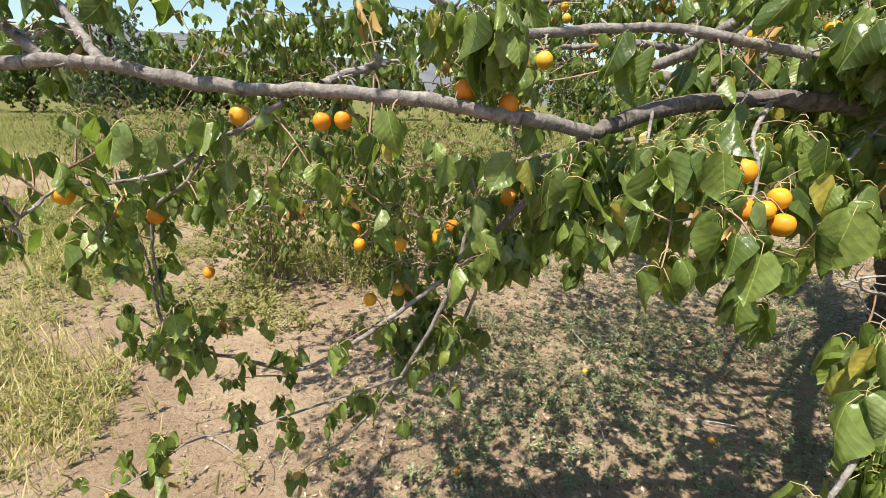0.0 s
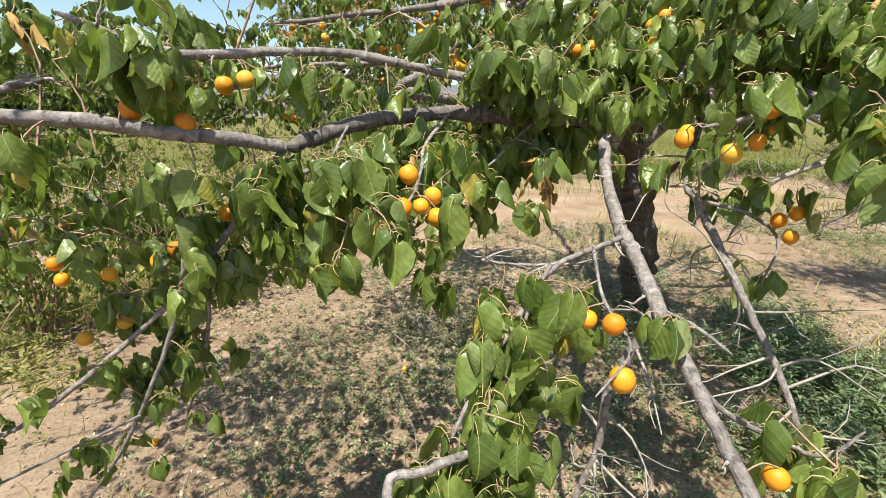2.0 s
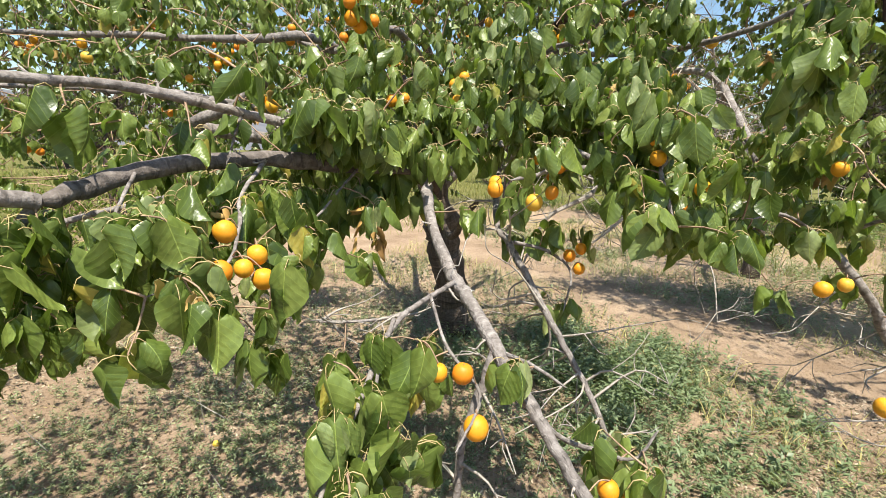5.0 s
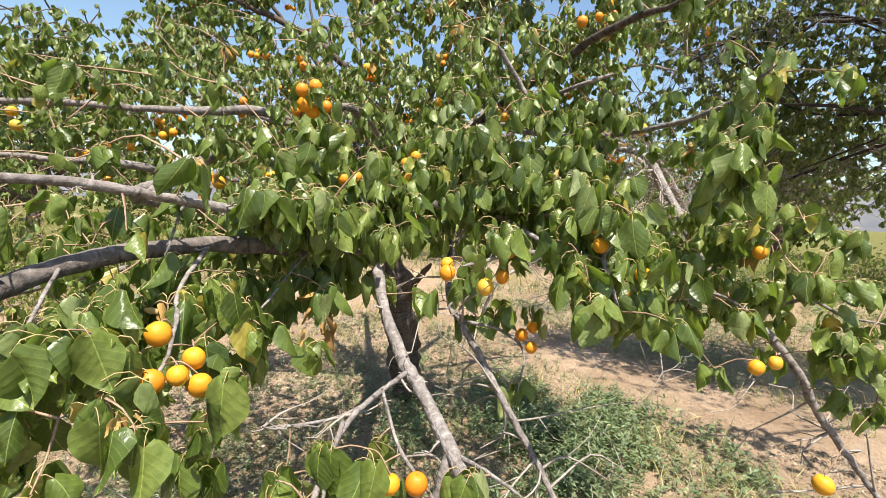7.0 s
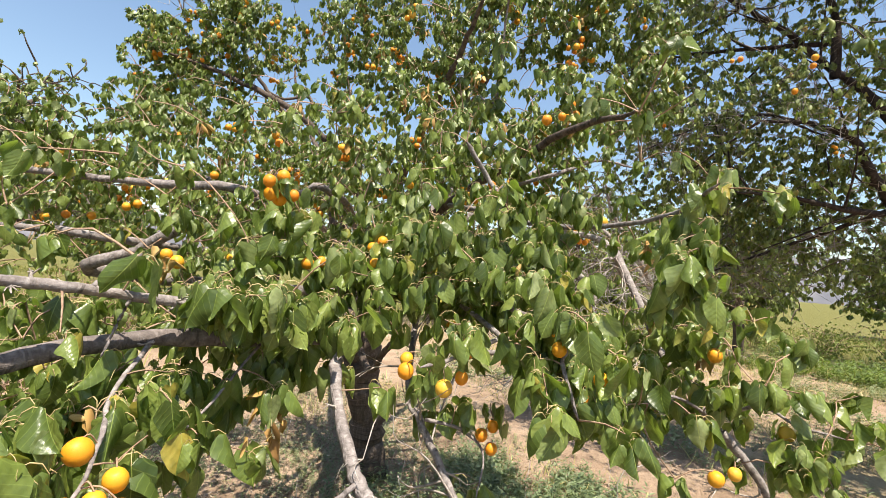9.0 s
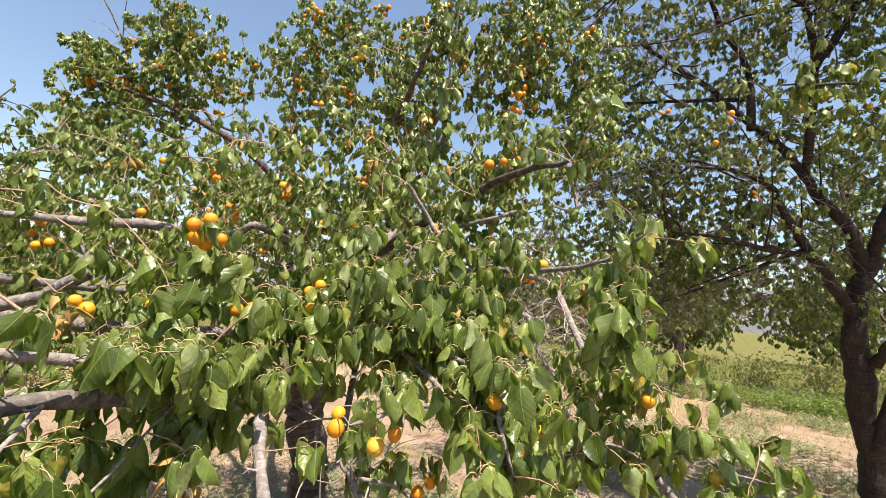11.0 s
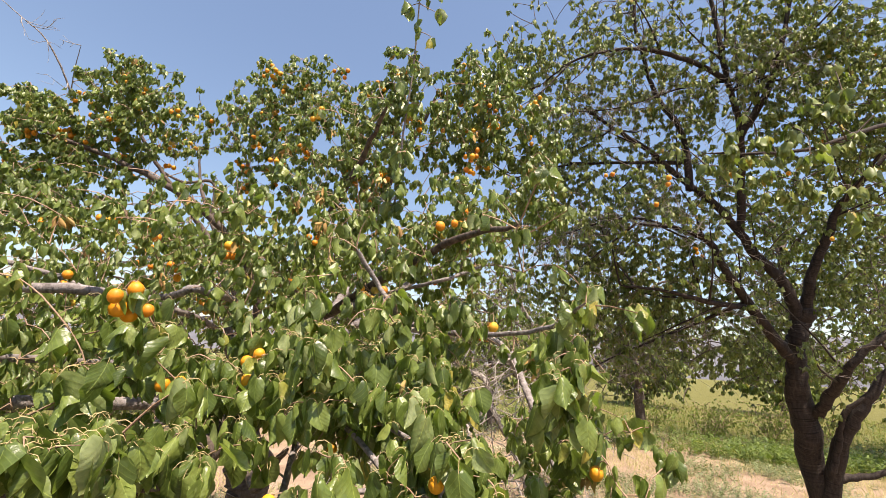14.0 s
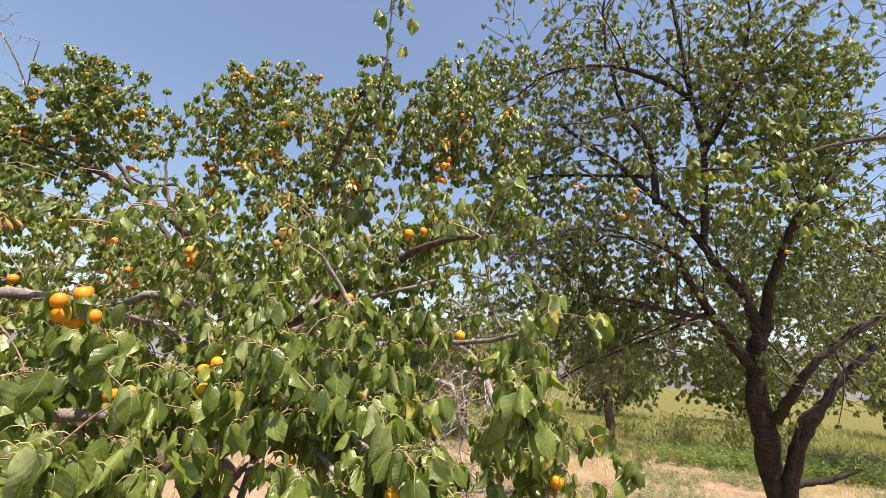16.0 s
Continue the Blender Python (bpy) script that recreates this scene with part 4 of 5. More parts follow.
# hanging foliage behind the front limb
apricot.mass(-0.63, 1.78, 1.78, 0.20, 0.10, 48, 6)
apricot.mass(-0.36, 1.85, 1.82, 0.20, 0.10, 48, 6)
apricot.mass(-0.17, 1.69, 1.68, 0.18, 0.10, 42, 6)
apricot.mass(-0.75, 1.75, 1.51, 0.20, 0.12, 38, 6)
apricot.mass(-0.40, 1.75, 1.46, 0.20, 0.12, 42, 6)
apricot.mass(-0.95, 1.73, 1.25, 0.16, 0.12, 22, 6)
# high foliage over the clearing's edge, never in view, added to shade the soil
apricot.along(apricot.limb([(-0.700, 0.890, 1.720), (-0.680, 0.950, 1.950), (-0.500, 1.000, 2.120), (-0.400, 1.200, 2.250), (-0.500, 1.500, 2.300)], 0.012, 0.005), 14, 0.1, 6, 0.3, 0)
apricot.mass(-0.45, 2.1, 2.45, 0.35, 0.1, 46, 6)
apricot.mass(-0.5, 1.25, 2.27, 0.3, 0.12, 30, 6)
apricot.along(apricot.limb([(-0.500, 1.000, 2.120), (-0.350, 0.800, 2.300), (-0.150, 0.600, 2.420), (0.050, 0.550, 2.500)], 0.009, 0.004), 12, 0.1, 6, 0.3, 0)
apricot.mass(-0.4, 0.75, 2.35, 0.28, 0.1, 34, 6)
apricot.mass(-0.1, 0.6, 2.45, 0.26, 0.1, 30, 6)
apricot.mass(-0.3, 1.1, 2.42, 0.28, 0.1, 30, 6)
apricot.mass(-1.0, 0.8, 2.3, 0.35, 0.1, 40, 6)
apricot.mass(-0.75, 1.15, 2.3, 0.3, 0.1, 36, 6)
apricot.mass(-0.55, 1.6, 2.3, 0.35, 0.12, 44, 6)
apricot.mass(-0.1, 1.55, 2.4, 0.33, 0.1, 34, 6)
# masses of leaves: lower outer part
apricot.mass(-0.74, 2.08, 1.77, 0.56, 0.15, 120, 6, 0.015)
apricot.mass(0.03, 1.99, 1.81, 0.53, 0.16, 120, 6, 0.015)
apricot.mass(-0.41, 1.45, 1.31, 0.24, 0.17, 40, 6, 0.0)
apricot.mass(-0.11, 1.44, 1.28, 0.28, 0.18, 60, 6, 0.0)
apricot.mass(0.29, 1.45, 1.17, 0.29, 0.15, 46, 6, 0.0)
apricot.mass(0.77, 1.48, 1.26, 0.34, 0.21, 60, 6, 0.0)
apricot.mass(1.23, 1.81, 1.64, 0.56, 0.26, 100, 6, 0.015)
apricot.mass(0.98, 2.49, 1.80, 1.23, 0.38, 160, 6, 0.04)
apricot.mass(2.12, 1.78, 1.97, 1.16, 0.34, 150, 6, 0.04)
apricot.mass(2.85, 0.93, 1.95, 0.84, 0.36, 110, 6, 0.04)
apricot.mass(0.77, 2.10, 1.34, 0.66, 0.23, 70, 6, 0.0)
apricot.mass(1.80, 2.10, 1.41, 0.50, 0.20, 50, 6, 0.0)
apricot.mass(2.51, 0.38, 1.50, 0.26, 0.24, 40, 6, 0.0)
apricot.mass(1.29, 0.23, 1.47, 0.07, 0.11, 13, 6, 0.0)
apricot.mass(1.58, -0.01, 1.48, 0.20, 0.07, 26, 6, 0.0)
apricot.mass(1.59, -0.12, 1.37, 0.11, 0.11, 18, 6, 0.0)
apricot.mass(1.51, -0.03, 1.25, 0.08, 0.06, 9, 6, 0.0)
apricot.mass(1.61, 0.01, 1.51, 0.17, 0.06, 11, 6, 0.0)
apricot.mass(-0.17, 1.08, 1.37, 0.27, 0.12, 28, 6, 0.0)
apricot.mass(0.20, 0.99, 1.36, 0.21, 0.15, 32, 6, 0.0)
apricot.mass(0.41, 0.95, 1.37, 0.20, 0.12, 36, 6, 0.0)
apricot.mass(-0.61, 0.89, 1.37, 0.17, 0.09, 18, 6, 0.0)
apricot.mass(-0.68, 0.69, 1.38, 0.05, 0.10, 10, 6, 0.0)
apricot.mass(-0.73, 0.83, 1.66, 0.09, 0.06, 10, 6, 0.0)
apricot.mass(0.08, 1.05, 1.15, 0.22, 0.09, 22, 6, 0.0)
apricot.mass(0.47, 0.83, 1.49, 0.20, 0.08, 30, 6, 0.0)
apricot.mass(0.80, 1.04, 1.59, 0.35, 0.12, 40, 6, 0.0)
apricot.mass(0.12, 1.25, 1.68, 0.42, 0.13, 50, 6, 0.0)
apricot.mass(0.62, 1.65, 1.86, 0.82, 0.24, 90, 6, 0.015)
apricot.mass(1.30, 1.23, 1.81, 0.50, 0.21, 80, 6, 0.015)
apricot.mass(1.50, 0.71, 1.72, 0.29, 0.21, 60, 6, 0.0)
apricot.mass(1.35, 0.43, 1.67, 0.22, 0.17, 45, 6, 0.0)
apricot.mass(1.34, 0.30, 1.46, 0.11, 0.11, 22, 6, 0.0)
apricot.mass(0.56, 0.36, 1.13, 0.09, 0.09, 16, 6, 0.0)
apricot.mass(0.99, 0.91, 1.52, 0.10, 0.07, 14, 6, 0.0)
apricot.mass(1.13, 0.65, 1.49, 0.08, 0.08, 12, 6, 0.0)
apricot.mass(0.88, 1.14, 1.60, 0.14, 0.06, 24, 6, 0.0)
apricot.mass(1.02, 1.09, 1.63, 0.11, 0.07, 10, 6, 0.0)
apricot.mass(-0.07, 1.04, 1.01, 0.13, 0.13, 16, 6, 0.0)
# unseen bough and its leaves, added to cast shade on the soil at left
apricot.limb([(-0.550, 0.980, 2.080), (-0.800, 1.150, 2.200), (-1.050, 1.400, 2.250), (-1.200, 1.700, 2.300)], 0.009, 0.004)
apricot.mass(-1.05, 1.35, 2.15, 0.35, 0.1, 45, 6)
apricot.mass(0.58, 0.47, 1.21, 0.08, 0.06, 12, 6, 0.0)
apricot.mass(0.34, 1.09, 1.15, 0.09, 0.08, 9, 6, 0.0)
apricot.mass(-0.04, 1.11, 0.95, 0.10, 0.13, 14, 6, 0.0)
apricot.mass(0.61, 2.14, 2.22, 0.14, 0.12, 34, 6, 0.04)
apricot.mass(0.62, 0.36, 1.17, 0.09, 0.07, 15, 6, 0.0)
apricot.mass(0.71, 0.35, 1.27, 0.06, 0.03, 6, 6, 0.0)
# leafy boughs behind the front limb
apricot.along(apricot.limb([(1.750, 1.600, 1.600), (0.687, 1.647, 1.434), (0.249, 1.741, 1.323), (-0.156, 1.876, 1.202), (-0.604, 2.080, 1.085), (-1.014, 2.228, 0.997), (-1.444, 2.380, 0.905)], 0.012, 0.003), 60, 0.14, 6, 0, 0)
apricot.along(apricot.limb([(0.249, 1.741, 1.323), (-0.059, 1.710, 1.119), (-0.321, 1.739, 0.972)], 0.006, 0.002), 26, 0.1, 6, 0, 0)
apricot.along(apricot.limb([(-0.156, 1.876, 1.202), (-0.506, 2.234, 1.304), (-0.924, 2.480, 1.338), (-1.334, 2.609, 1.359)], 0.006, 0.002), 40, 0.12, 6, 0, 0)
apricot.mass(-0.68, 2.14, 1.05, 0.50, 0.20, 50, 6, 0.0)
apricot.mass(-0.07, 1.83, 1.14, 0.32, 0.16, 34, 6, 0.0)
# the far side of the crown
apricot.along(apricot.limb([(2.860, 2.740, 1.250), (3.500, 2.600, 2.200), (4.100, 2.700, 2.700), (4.600, 2.900, 2.800)], 0.06, 0.012), 26, 0.2, 6, 0.3, 0)
apricot.along(apricot.limb([(2.860, 2.740, 1.250), (3.400, 3.400, 2.200), (3.900, 4.000, 2.600), (4.200, 4.500, 2.700)], 0.06, 0.012), 26, 0.2, 6, 0.3, 0)
apricot.along(apricot.limb([(2.860, 2.740, 1.250), (3.400, 2.100, 2.200), (3.900, 1.700, 2.700), (4.200, 1.400, 2.900)], 0.05, 0.012), 26, 0.2, 6, 0.3, 0)
apricot.mass(4.0, 2.8, 2.8, 0.8, 0.45, 130, 6, 0.03)
apricot.mass(3.6, 4.0, 2.7, 0.8, 0.5, 120, 6, 0.03)
apricot.mass(3.8, 1.8, 2.8, 0.6, 0.4, 90, 6, 0.03)
# masses of leaves: crown
apricot.mass(1.02, 1.17, 1.73, 0.34, 0.15, 121, 6, 0.015)
apricot.mass(1.40, 0.82, 1.81, 0.36, 0.25, 176, 6, 0.015)
apricot.mass(1.37, 0.43, 1.64, 0.16, 0.15, 62, 6, 0.015)
apricot.mass(1.42, 0.10, 1.80, 0.07, 0.15, 15, 6, 0.0)
apricot.mass(1.11, 2.44, 2.14, 0.98, 0.21, 200, 6, 0.05)
apricot.mass(1.66, 1.51, 2.24, 0.66, 0.36, 264, 6, 0.05)
apricot.mass(1.97, 0.84, 2.21, 0.37, 0.28, 132, 6, 0.015)
apricot.mass(1.26, 0.32, 1.61, 0.17, 0.10, 26, 6, 0.0)
apricot.mass(0.86, 1.36, 1.56, 0.50, 0.13, 99, 6, 0.0)
apricot.mass(1.23, 0.94, 1.74, 0.43, 0.19, 132, 6, 0.015)
apricot.mass(0.97, 2.35, 2.04, 0.71, 0.31, 264, 6, 0.06)
apricot.mass(1.60, 3.28, 3.03, 0.41, 0.41, 315, 6, 0.1)
apricot.mass(1.87, 3.05, 3.38, 0.43, 0.40, 286, 6, 0.1)
apricot.mass(2.48, 2.51, 3.47, 0.48, 0.52, 400, 6, 0.065)
apricot.mass(2.45, 1.64, 3.15, 0.48, 0.48, 429, 6, 0.065)
apricot.mass(2.42, 1.31, 3.51, 0.18, 0.32, 114, 6, 0.065)
apricot.mass(2.68, 0.91, 3.33, 0.39, 0.39, 315, 6, 0.065)
apricot.mass(1.54, 2.58, 2.45, 0.70, 0.21, 242, 6, 0.03)
apricot.mass(1.85, 1.61, 2.34, 0.70, 0.25, 242, 6, 0.03)
apricot.mass(2.08, 0.70, 2.40, 0.28, 0.31, 176, 6, 0.03)
apricot.mass(1.07, 1.55, 1.83, 0.30, 0.23, 110, 6, 0.015)
apricot.mass(1.26, 1.11, 1.79, 0.28, 0.22, 110, 6, 0.015)
apricot.mass(1.46, 0.81, 1.89, 0.27, 0.25, 110, 6, 0.015)
apricot.mass(1.60, 0.50, 1.95, 0.14, 0.18, 46, 6, 0.015)
apricot.mass(1.42, 0.11, 1.91, 0.08, 0.12, 22, 6, 0.0)
apricot.mass(1.69, 0.03, 1.66, 0.18, 0.08, 39, 6, 0.0)
apricot.mass(2.73, 0.86, 3.72, 0.33, 0.22, 117, 6, 0.065)
apricot.mass(2.80, 0.51, 3.24, 0.21, 0.31, 91, 6, 0.065)
apricot.mass(2.46, 2.20, 3.77, 0.38, 0.21, 143, 6, 0.065)
apricot.mass(1.77, 3.15, 3.57, 0.36, 0.20, 117, 6, 0.065)
apricot.mass(1.39, 3.21, 2.63, 0.30, 0.23, 117, 6, 0.065)
apricot.mass(2.58, 0.51, 2.72, 0.24, 0.28, 91, 6, 0.03)
apricot.mass(1.45, 3.47, 3.24, 0.22, 0.22, 104, 6, 0.1)
apricot.mass(0.69, 2.64, 2.20, 0.28, 0.10, 40, 6, 0.05)
apricot.mass(2.09, 1.21, 2.50, 0.67, 0.19, 120, 6, 0.05)
# short stubs on the main limbs
for line in apricot.wood[2:9] + apricot.wood[16:18]:
    apricot.dead_twigs(line, 9, 0.035, 0.05, 0.0026, -0.3)
# fruit that hangs by itself
apricot.fruits((-0.357, 0.814, 1.516), (-0.207, 0.811, 1.511), (-0.178, 0.812, 1.514), (-0.597, 0.691, 1.394), (-0.534, 0.807, 1.332), (-0.609, 0.840, 1.335))
apricot.fruits((0.037, 0.818, 1.569), (0.116, 0.821, 1.547), (0.150, 0.835, 1.529), (-0.163, 0.967, 1.095), (-0.199, 1.008, 1.248), (-0.191, 1.000, 1.226))
apricot.fruits((-0.089, 0.952, 1.240), (-0.000, 0.976, 1.252), (0.029, 1.003, 1.270), (-0.098, 1.011, 1.104), (-0.727, 1.304, 1.017), (0.188, 0.944, 1.381))
apricot.fruits((0.149, 0.956, 1.355))
apricot.fruits((0.729, 0.383, 1.259), (0.720, 0.342, 1.189), (0.699, 0.408, 1.261), (1.114, 0.654, 1.535), (1.257, 0.513, 1.358), (1.293, 0.502, 1.373))
apricot.fruits((1.277, 0.494, 1.324), (0.825, 0.174, 1.127), (0.860, 0.150, 1.099), (0.214, 1.022, 1.638), (0.168, 1.038, 1.625))
apricot.fruits((0.538, 0.693, 1.410), (0.483, 0.678, 1.400), (0.521, 0.679, 1.392), (0.505, 0.739, 1.453), (0.534, 0.677, 1.383), (1.123, 0.486, 1.584))
apricot.fruits((1.077, 0.511, 1.501), (1.211, 0.310, 1.606), (1.225, 0.330, 1.640), (1.267, 0.235, 1.548), (1.237, 0.264, 1.510), (1.112, 0.490, 1.523))
apricot.fruits((1.453, 0.031, 1.350), (1.482, -0.001, 1.362), (1.598, -0.091, 1.446), (1.430, -0.100, 1.145), (1.292, 0.949, 1.831), (1.274, 0.966, 1.812))
apricot.fruits((1.262, 0.941, 1.761), (1.083, 1.024, 1.747), (1.102, 1.003, 1.753), (0.942, 1.187, 1.741), (0.965, 0.906, 1.606), (1.624, 1.146, 2.096))
apricot.fruits((1.879, 0.441, 1.976), (1.622, 0.757, 2.073), (0.621, 2.073, 2.021), (0.494, 2.052, 1.934), (0.502, 2.036, 1.887), (0.752, 2.047, 1.852))
apricot.fruits((0.811, 1.978, 1.855), (0.823, 1.326, 1.738), (0.841, 1.303, 1.720))
apricot.fruits((1.868, 0.615, 2.384), (1.834, 0.661, 2.366), (1.586, 0.055, 1.600), (1.056, 0.605, 1.523), (1.280, 1.608, 2.043))
# pruned to fit the view from the camera's place
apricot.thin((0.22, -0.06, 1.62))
# gaps in the crown along the camera's lines of sight, where the sky shows between the boughs
apricot.opening((1.381, 1.678, 2.539), (2.689, 3.989, 3.429), 0.09, 0.19)
apricot.opening((1.501, 1.585, 2.587), (2.961, 3.777, 3.538), 0.09, 0.19)
apricot.opening((1.473, 1.674, 2.394), (2.898, 3.979, 3.098), 0.07, 0.15)
apricot.opening((1.776, 1.420, 2.466), (3.586, 3.402, 3.262), 0.1, 0.22)
apricot.opening((1.763, 1.258, 2.793), (3.556, 3.034, 4.006), 0.05, 0.11)
# leaves that hang over the upper limb beside the fork
apricot.mass(0.84, 0.84, 1.65, 0.13, 0.05, 26)
apricot.mass(0.75, 0.79, 1.69, 0.06, 0.03, 12)
apricot.mass(1.0, 0.84, 1.63, 0.08, 0.05, 12)
apricot.mass(0.07, 0.80, 1.67, 0.09, 0.05, 14)
apricot.mass(1.85, 0.2, 1.65, 0.2, 0.16, 40)
apricot.withered += [(0.700, 1.032, 1.733), (0.905, 0.865, 1.395), (0.753, 1.160, 1.713), (0.774, 0.691, 1.430), (1.617, 0.064, 1.595)]
apricot.withered += [tuple(apricot.spurs[int(k)][0] - (0, 0, 0.01)) for k in apricot.rng.integers(0, len(apricot.spurs), 170)]
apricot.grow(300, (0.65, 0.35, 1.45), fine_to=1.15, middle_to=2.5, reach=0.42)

# ripe fruit that has dropped
for k, (x, y) in enumerate(((0.107, 1.519), (-0.42, 2.05), (0.62, 1.32), (1.35, 1.75), (2.3, 0.7), (0.9, 2.3))):
    fallen = tagged(new("fallen_apricot", FRUITS[k % 4]), "ripe orange apricot lying on littered soil", "apricot", "fallen apricots")
    fallen.matrix_world = Matrix.LocRotScale(Vector((x, y, ground_height(x, y) + 0.016)), Euler((1.2 + 0.3 * k, 0.4 * k, k)), (0.019, 0.019, 0.019))

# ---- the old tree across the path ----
old = Tree("old_apricot_tree", (6.7, -1.6, 0.0), "old apricot tree with forked trunk coloured dark for shade, thin foliage", "fruit tree", 22, M_BARK_SHADED, M_LEAF_FAR, 0.06, twig_mat=M_TRUNK, clump=(1.8, -0.26, -0.26), lush=2)
old.limb([(6.750, -1.650, -0.100), (6.726, -1.548, 0.108), (6.559, -1.483, 0.663), (6.376, -1.387, 1.216), (6.239, -1.328, 1.659), (6.131, -1.324, 2.107), (6.087, -1.382, 2.419), (6.071, -1.441, 2.619)], 0.135, 0.085, "trunk", M_BARK_SHADED, 16, 0.07)
old.along(old.limb([(6.119, -1.405, 2.337), (5.930, -1.271, 2.831), (5.857, -1.047, 3.120), (5.700, -0.876, 3.394), (5.629, -0.664, 3.703), (5.536, -0.386, 3.961), (5.316, -0.098, 4.238), (5.026, 0.325, 4.505), (4.875, 0.536, 4.669)], 0.06, 0.016, bare=0.65), 40, 0.25, 7, 0.3, 0)
old.along(old.limb([(5.726, -0.900, 3.338), (5.500, -0.930, 3.869), (5.266, -0.932, 4.372), (5.082, -0.829, 4.912), (4.887, -0.754, 5.564), (4.704, -0.678, 6.160)], 0.042, 0.016, bare=0.65), 40, 0.25, 7, 0.2, 0)
old.along(old.limb([(6.083, -1.439, 2.563), (5.910, -1.499, 2.936), (5.777, -1.628, 3.298), (5.656, -1.747, 3.588), (5.465, -1.905, 3.771), (5.422, -2.183, 4.086)], 0.055, 0.016, bare=0.65), 36, 0.25, 7, 0.3, 0)
old.along(old.limb([(6.143, -1.322, 2.051), (5.874, -1.124, 2.252), (5.540, -0.872, 2.600), (5.252, -0.676, 2.882), (5.122, -0.543, 3.134), (4.976, -0.309, 3.221), (4.768, 0.069, 3.245)], 0.06, 0.012, bare=0.65), 40, 0.2, 7, 0.3, 0)
old.along(old.limb([(5.552, -0.870, 2.546), (5.247, -0.521, 2.557), (5.028, -0.144, 2.634), (4.927, 0.242, 2.678)], 0.03, 0.008, bare=0.65), 30, 0.2, 7, 0.2, 0)
old.along(old.limb([(5.290, -0.928, 4.263), (5.210, -1.196, 4.710), (5.068, -1.332, 5.125), (5.003, -1.447, 5.656)], 0.042, 0.016, bare=0.65), 26, 0.25, 7, 0, 0)
old.along(old.limb([(5.494, -0.456, 3.805), (5.445, -0.432, 4.442), (5.302, -0.180, 4.965), (5.083, -0.037, 5.564), (4.921, -0.005, 6.171)], 0.04, 0.012, bare=0.65), 40, 0.25, 7, 0, 0)
old.along(old.limb([(5.131, -0.874, 4.806), (4.878, -0.484, 4.996), (4.597, 0.010, 5.069), (4.363, 0.513, 4.922), (4.332, 0.895, 4.686)], 0.03, 0.006, bare=0.65), 40, 0.22, 7, 0, 0)
old.along(old.limb([(5.496, -0.393, 4.140), (5.303, 0.184, 4.145), (5.119, 0.758, 4.120), (4.935, 1.158, 3.997)], 0.025, 0.006, bare=0.65), 36, 0.22, 7, 0, 0)
old.along(old.limb([(6.209, -1.446, 1.564), (5.970, -1.536, 1.796), (5.741, -1.659, 2.061), (5.690, -1.894, 2.318), (5.713, -2.290, 2.621)], 0.06, 0.02, bare=0.65), 20, 0.22, 7, 0, 0)
old.limb([(6.440, -1.514, 0.748), (6.246, -1.598, 1.263), (6.125, -1.716, 1.548), (6.029, -1.924, 1.930), (6.014, -2.303, 2.357)], 0.08, 0.03, bare=0.65)
old.limb([(6.255, -1.517, 1.043), (6.161, -1.573, 1.322), (6.065, -1.623, 1.594), (5.991, -1.779, 1.766)], 0.035, 0.02)
old.limb([(6.424, -1.571, 0.944), (6.453, -1.880, 1.027), (6.462, -2.176, 1.164)], 0.04, 0.02)
old.mass(4.91, 0.30, 5.04, 0.92, 0.67, 440, 6, 0.002)
old.mass(5.17, -0.49, 4.74, 0.94, 0.70, 385, 6, 0.002)
old.mass(5.11, -1.17, 4.59, 0.80, 0.64, 330, 6, 0.002)
old.mass(5.00, -1.67, 4.23, 0.58, 0.63, 220, 6, 0.002)
old.mass(5.15, 0.08, 3.55, 1.00, 0.65, 605, 6, 0.002)
old.mass(5.20, 0.65, 3.05, 0.92, 0.67, 605, 6, 0.002)
old.mass(5.60, -0.41, 2.79, 0.94, 0.53, 495, 6, 0.002)
old.mass(5.88, 0.15, 2.27, 1.08, 0.51, 495, 6, 0.002)
old.mass(6.61, -0.71, 2.16, 1.06, 0.46, 440, 6, 0.002)
old.mass(7.46, -1.68, 2.17, 1.26, 0.49, 385, 6, 0.002)
old.mass(6.21, -1.73, 3.17, 0.70, 0.59, 275, 6, 0.002)
old.mass(4.85, 0.77, 4.23, 0.49, 0.86, 330, 6, 0.002)
old.mass(5.33, 0.99, 3.71, 0.66, 0.66, 330, 6, 0.002)
old.mass(4.30, 1.01, 5.03, 0.41, 0.41, 165, 6, 0.002)
old.mass(4.99, -1.01, 5.69, 1.68, 0.51, 495, 6, 0.002)
old.mass(5.96, -1.98, 3.79, 0.67, 0.67, 330, 6, 0.002)
old.mass(7.20, -2.71, 3.16, 0.96, 0.83, 385, 6, 0.002)
old.mass(8.04, -2.74, 2.12, 1.40, 0.49, 385, 6, 0.002)
old.mass(7.03, -1.86, 2.95, 0.73, 0.66, 330, 6, 0.002)
old.mass(5.54, -0.47, 4.15, 0.92, 0.61, 330, 6, 0.002)
old.mass(6.26, -1.33, 3.99, 0.77, 0.64, 275, 6, 0.002)
old.mass(6.05, 0.59, 2.54, 1.03, 0.41, 330, 6, 0.002)
old.mass(5.13, -1.77, 4.86, 0.56, 0.41, 330, 6, 0.002)
old.mass(5.07, -1.38, 5.23, 0.64, 0.43, 275, 6, 0.002)
old.mass(5.06, -1.75, 4.14, 0.39, 0.39, 220, 6, 0.002)
# crown beyond the view, added to shade the trunk and limbs
old.mass(4.83, -0.83, 6.94, 2.35, 0.70, 360, 5, 0.0)
old.mass(5.95, -2.47, 4.92, 1.12, 1.12, 240, 5, 0.0)
old.mass(5.53, -2.27, 6.28, 1.68, 0.84, 300, 5, 0.0)
